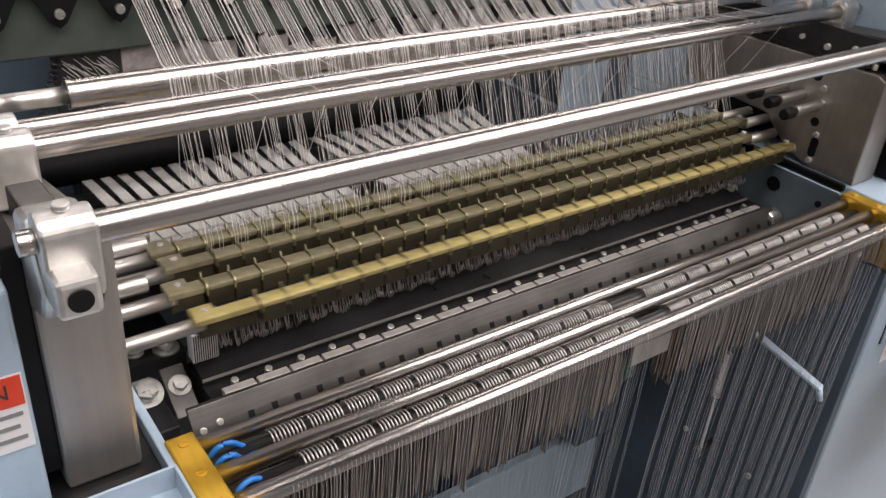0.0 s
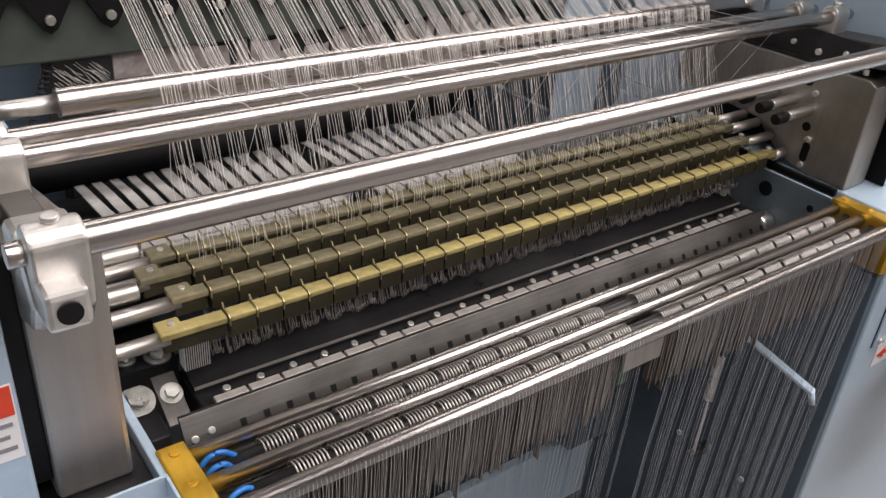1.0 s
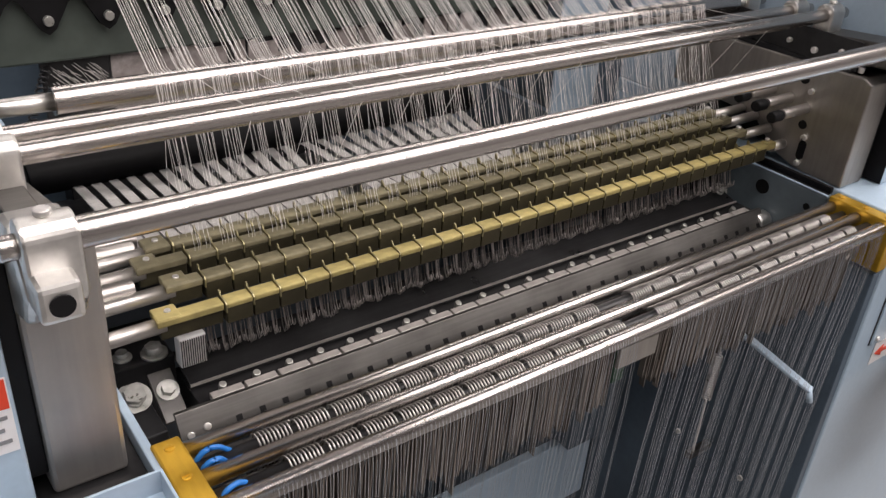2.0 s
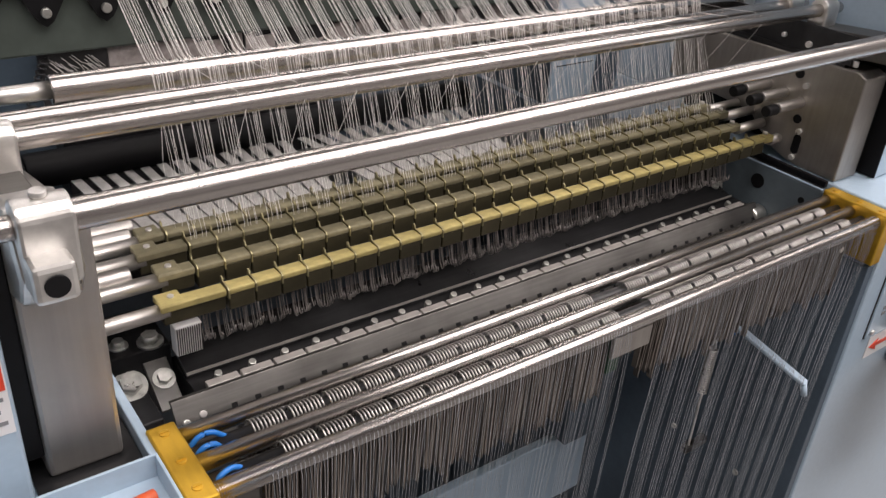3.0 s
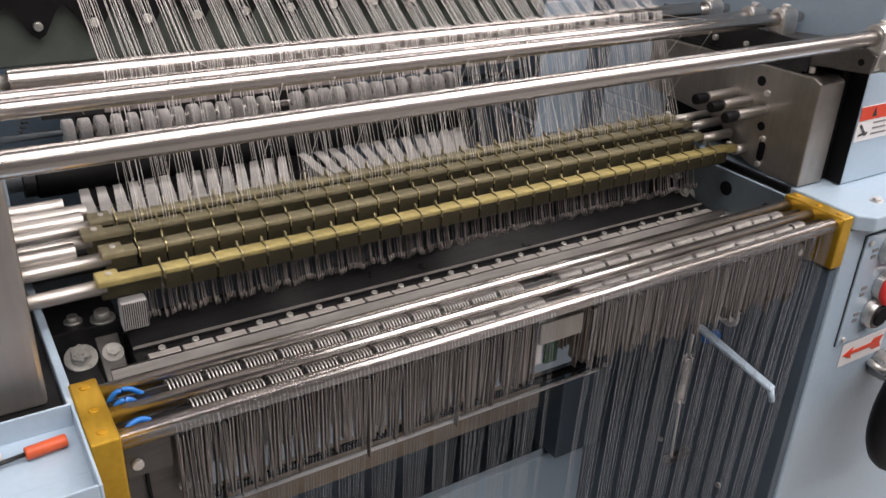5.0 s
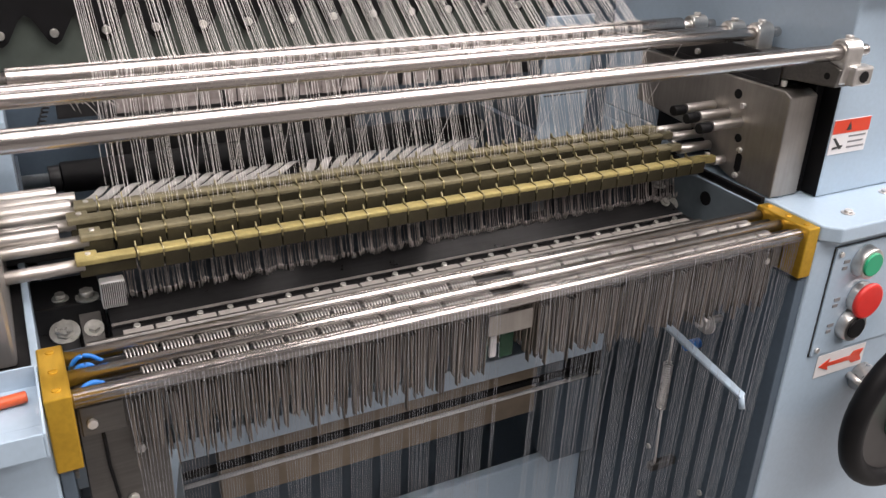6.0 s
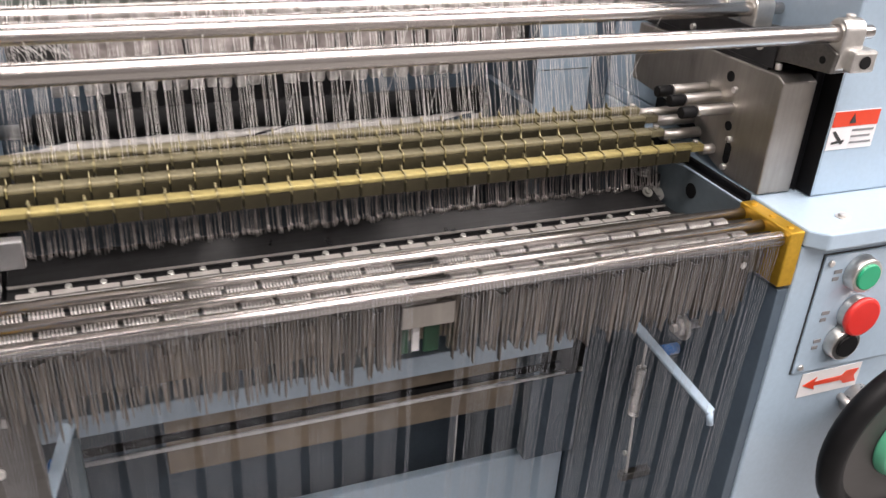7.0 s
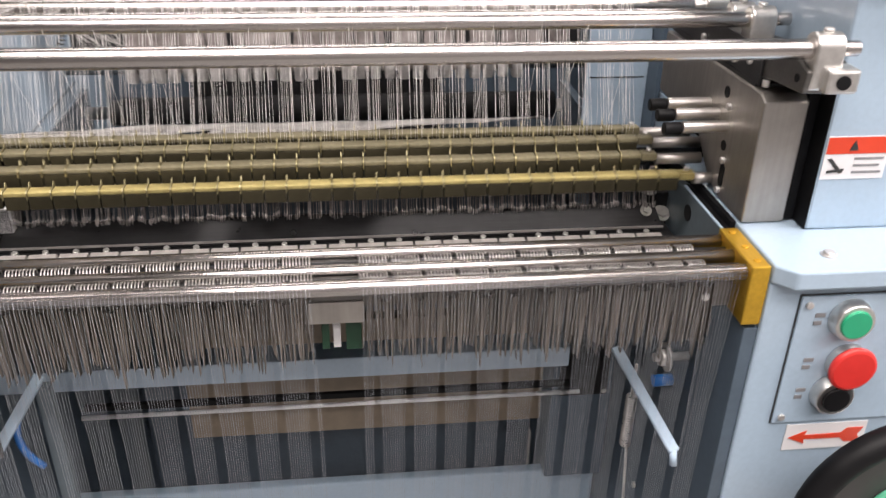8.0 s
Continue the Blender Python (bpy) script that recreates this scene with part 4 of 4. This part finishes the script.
box(bm, 0.3055, 0.95, 0.0, 0.60, 0.9352, 1.115, 0.002)
part("upper_housing", bm, BLUE, cab)
bm = B()
box(bm, 0.30, 0.97, -0.02, 0.62, 1.1152, 1.16, 0.002)
part("housing_cap", bm, BLACKOX, cab, "black top cover")
for x, y in ((0.305, -0.035), (0.375, -0.015)):
    bm = B()
    hexbolt(bm, (x, y, 0.935), (0, 0, 1), 0.0035, 0.003)
    part("worktop_screw", bm, SCREW, cab)
bm = B()
box(bm, 0.2870, 0.45, -0.0475, -0.0455, 0.806, 0.911, 0.0007)
pan = part("button_panel", bm, BLUE, cab, "flush grey-blue button panel")
bm = B()
box(bm, 0.2862, 0.4508, -0.0460, -0.04505, 0.8052, 0.9118)
part("panel_gap", bm, INK, cab, "dark gap round the panel")
for x, z in ((0.2925, 0.905), (0.2925, 0.812)):
    bm = B()
    capscrew(bm, (x, -0.0475, z), (0, -1, 0), 0.0026, 0.0022)
    part("panel_screw", bm, SCREW, pan)
for x, z, m_, r, mush in ((0.3225, 0.8940, GREEN, 0.0108, 0), (0.3290, 0.8580, RED, 0.0168, 1), (0.3235, 0.8325, BLACK, 0.0100, 0)):
    bt = thing("push_button", (x, -0.048, z), {GREEN: "green push button in a chrome bezel", RED: "red mushroom stop button in a chrome bezel", BLACK: "black push button in a chrome bezel"}[m_], "push button", "push buttons")
    bm = B()
    rod(bm, (x, -0.0475, z), (x, -0.0570, z), 0.0148, 36, 0.0136, bevel=0.001)
    part("bezel", bm, NICKEL, bt)
    bm = B()
    if mush:
        rod(bm, (x, -0.0545, z), (x, -0.0600, z), r, 36, r, bevel=0.0024)
    else:
        rod(bm, (x, -0.0565, z), (x, -0.0590, z), r, 30, r * 0.95, bevel=0.0006)
    part("cap", bm, m_, bt)
    for k in range(2):
        bm = B()
        box(bm, 0.2985, 0.3055 - 0.0015 * k, -0.0482, -0.0476, z + 0.001 - 0.006 * k, z + 0.004 - 0.006 * k)
        part("legend_bar", bm, INKGREY, bt)
lab = thing("arrow_label", (0.331, -0.046, 0.788), "white label with a red arrow on the control cabinet", "label")
bm = B()
box(bm, 0.3005, 0.362, -0.0458, -0.0452, 0.7785, 0.8020, 0.0002)
part("label_film", bm, LABEL, lab)
bm = B()
prism(bm, [(0.3035, 0.7902), (0.3165, 0.7962), (0.3150, 0.7920), (0.343, 0.7924), (0.347, 0.7965), (0.3595, 0.7965), (0.356, 0.7902), (0.3595, 0.7840), (0.347, 0.7840), (0.343, 0.7880), (0.3150, 0.7884), (0.3165, 0.7842)], "y", -0.0464, -0.0459)
part("arrow", bm, LABELRED, lab)


def warning_label(x0, x1, z0, z1, y, words=""):
    lab = thing("warning_label", ((x0 + x1) / 2, y, (z0 + z1) / 2), "white warning label with a red-orange band", "label", "warning labels")
    bm = B()
    box(bm, x0, x1, y - 0.0006, y - 0.0001, z0, z1, 0.0002)
    part("label_film", bm, LABEL, lab)
    h = z1 - z0
    bm = B()
    box(bm, x0 + 0.0006, x1 - 0.0006, y - 0.0010, y - 0.0007, z0 + h * 0.60, z1 - 0.0006)
    part("red_band", bm, LABELRED, lab)
    w = x1 - x0
    bm = B()
    prism(bm, [(x0 + w * 0.36, z0 + h * 0.68), (x0 + w * 0.50, z0 + h * 0.68), (x0 + w * 0.43, z0 + h * 0.92)], "y", y - 0.0014, y - 0.0011)
    part("triangle", bm, INK, lab)
    bm = B()
    prism(bm, [(x0 + w * 0.06, z0 + h * 0.48), (x0 + w * 0.12, z0 + h * 0.50), (x0 + w * 0.34, z0 + h * 0.16), (x0 + w * 0.28, z0 + h * 0.14)], "y", y - 0.0010, y - 0.0007)
    prism(bm, [(x0 + w * 0.08, z0 + h * 0.22), (x0 + w * 0.34, z0 + h * 0.26), (x0 + w * 0.34, z0 + h * 0.20), (x0 + w * 0.08, z0 + h * 0.16)], "y", y - 0.0014, y - 0.0011)
    part("pictogram", bm, INK, lab)
    for k, f in enumerate((0.46, 0.30, 0.14)):
        bm = B()
        box(bm, x0 + w * 0.48, x1 - w * (0.06 + 0.05 * (k % 2)), y - 0.0010, y - 0.0007, z0 + h * f, z0 + h * (f + 0.05))
        part("text_bar", bm, INKGREY, lab)
    return lab


warning_label(0.3070, 0.3515, 0.9730, 1.0035, 0.0)

# hand wheel
hw = thing("hand_wheel", (0.365, -0.1, 0.765), "black hand wheel with a pale green hub", "hand wheel")
bm = B()
R, r = 0.072, 0.010
vs, fs = [], []
for i in range(48):
    for j in range(12):
        a, b_ = 2 * math.pi * i / 48, 2 * math.pi * j / 12
        vs.append((0.365 + (R + r * math.cos(b_)) * math.cos(a), -0.1 + r * math.sin(b_), 0.765 + (R + r * math.cos(b_)) * math.sin(a)))
for i in range(48):
    for j in range(12):
        fs.append((i * 12 + j, ((i + 1) % 48) * 12 + j, ((i + 1) % 48) * 12 + (j + 1) % 12, i * 12 + (j + 1) % 12))
put("rim", mesh_of("rim", vs, fs, BLACK), hw)
bm = B()
rod(bm, (0.365, -0.092, 0.765), (0.365, -0.102, 0.765), 0.066, 48, bevel=0.003)
part("disc", bm, DISC, hw, "dark grey wheel face")
bm = B()
rod(bm, (0.365, -0.102, 0.765), (0.365, -0.112, 0.765), 0.034, 36, 0.030, bevel=0.002)
part("hub", bm, GREENPL, hw, "pale green hub ring")
bm = B()
rod(bm, (0.365, -0.1118, 0.765), (0.365, -0.1135, 0.765), 0.025, 36, bevel=0.0006)
part("hub_cap", bm, PURPLE, hw, "violet hub cap")
bm = B()
rod(bm, (0.365, -0.0455, 0.765), (0.365, -0.092, 0.765), 0.014, 24)
part("axle", bm, SCREW, hw)
bm = B()
rod(bm, (0.349, -0.0455, 0.770), (0.349, -0.062, 0.768), 0.0035, 16, 0.0025)
single("wheel_pin", bm, SCREW, "small bright pin beside the hand wheel", "pin")

# ---- cabinet and tray on the other side ----
cab2 = thing("drive_cabinet", (-0.6, 0.1, 0), "grey-blue painted drive cabinet beside the side plate", "cabinet")
bm = B()
box(bm, -0.95, -0.3075, -0.044, 0.60, 0.02, 0.9205, 0.002)
part("cabinet_body", bm, BLUE, cab2)
bm = B()
box(bm, -0.95, -0.3595, 0.0, 0.66, 0.921, 1.04, 0.002)
part("upper_housing", bm, BLUE, cab2)
bm = B()
box(bm, -0.3580, -0.3116, -0.0065, 0.135, 0.9207, 0.9240, 0.0005)
single("foot_plate", bm, BLACKOX, "black oiled foot plate under the side plate", "plate")
tray = thing("tool_tray", (-0.36, -0.02, 0.921), "shallow grey-blue painted tool tray", "tray")
bm = B()
box(bm, -0.44, -0.3085, -0.048, -0.008, 0.9207, 0.9222)
part("tray_floor", bm, BLUE, tray)
for x0, x1, y0, y1 in ((-0.44, -0.3085, -0.0095, -0.008), (-0.31, -0.3085, -0.075, -0.0096), (-0.44, -0.4385, -0.075, -0.0096), (-0.4384, -0.3101, -0.075, -0.0735)):
    bm = B()
    box(bm, x0, x1, y0, y1, 0.9207, 0.935, 0.0004)
    part("tray_wall", bm, BLUE, tray)
bm = B()
box(bm, -0.4384, -0.3101, -0.0735, -0.0481, 0.9207, 0.9222)
part("tray_floor", bm, BLUE, tray)
sd = thing("screwdriver", (-0.33, -0.025, 0.923), "small screwdriver with an orange-red handle lying in the tray", "screwdriver")
bm = B()
rod(bm, (-0.3345, -0.0265, 0.9262), (-0.3155, -0.0245, 0.9262), 0.0033, 10, bevel=0.0008)
part("handle", bm, REDHANDLE, sd)
bm = B()
rod(bm, (-0.375, -0.0305, 0.9250), (-0.3345, -0.0265, 0.9262), 0.0012, 10)
part("blade", bm, BLACKOX, sd)
bm = B()
rod(bm, (-0.348, -0.022, 0.9222), (-0.348, -0.022, 0.9262), 0.0045, 6)
single("loose_nut", bm, SCREW, "loose zinc nut lying in the tray", "nut")
lab = warning_label(-0.398, -0.3612, 0.966, 1.003, 0.0)
text = bpy.data.curves.new("letter", "FONT")
text.body, text.size, text.extrude, text.align_x, text.align_y = "N", 0.0100, 0.0001, "CENTER", "CENTER"
shape = new("letter", text)
bpy.context.view_layer.update()
me = bpy.data.meshes.new_from_object(shape.evaluated_get(bpy.context.evaluated_depsgraph_get()))
bpy.data.objects.remove(shape)
me.transform(pose(0, 0, 0, 90))
me.materials.clear()
me.materials.append(INK)
put("letter", me, lab, "black printed letter", at=(-0.3705, -0.0013, 0.9955))


# ---- motion of the guide bars: sideways throw and lift, in millimetres ----
def motions():
    seen = [(0.0, 14, -3), (0.1, 2, -2), (0.2, 4, 3), (0.3, 5, 5), (0.4, 1, -1), (0.5, 2, 3), (0.6, 3, 4), (0.7, 0, -3), (0.8, 11, -3), (0.9, 11, -2),
            (1.0, 0, -2), (1.1, 12, -3), (1.2, 9, -2), (1.3, 0, 2), (1.4, 3, 4), (1.5, 8, 4), (1.6, 1, 0), (1.7, 4, 3),
            (1.8, 10, -3), (1.9, 3, 2), (2.0, 1, 4), (2.1, 9, -2), (2.2, 11, -3), (2.3, 2, 1), (2.4, 1, 4), (2.5, 8, 0), (2.6, 12, -3), (2.7, 5, 0),
            (2.8, 3, 3), (2.9, 9, -2), (3.0, 5, 4), (3.1, 3, 2), (3.2, 14, -3), (3.3, 4, 0), (3.4, 1, -2), (3.5, 14, 0), (3.6, 4, 0), (3.7, 1, 0),
            (3.8, 6, 4), (3.9, 1, 0), (4.0, 3, 2), (4.1, 4, 4), (4.2, 1, -2), (4.3, 8, 0), (4.4, 6, 2), (4.5, 3, 3), (4.6, 9, -2), (4.7, 4, 2),
            (4.8, 1, -2), (4.9, 11, -3), (5.0, 4, 2), (5.1, 2, 4), (5.2, 10, -1), (5.3, 8, -3), (5.4, 1, 2), (5.5, 4, 4), (5.6, 12, -2), (5.7, 3, 1),
            (5.8, 1, -2), (5.9, 8, 0), (6.0, 5, 2), (6.1, 9, 3), (6.2, 3, 1), (6.3, 4, 3), (6.4, 5, 3), (6.5, 3, 4), (6.6, 4, 2), (6.7, 2, 0),
            (6.8, 3, 2), (6.9, 8, -1), (7.0, 6, 2), (7.1, 2, 3), (7.2, 3, 0), (7.3, 9, -2), (7.4, 4, 2), (7.5, 3, 3), (7.6, 8, 1), (7.7, 2, -2),
            (7.8, 3, 2), (7.9, 9, 0), (8.0, 4, -5)]
    share = ((1.0, 1.0), (-0.5, 0.9), (0.6, 0.8), (-0.35, 0.7))
    for bar, (y, z), (sx, sz) in zip(BARS, BARPOS, share):
        walk(bar, [(t, pose(0.001 * (dx * sx - 10), y, z + 0.001 * (dz * sz - 2))) for t, dx, dz in seen])


motions()
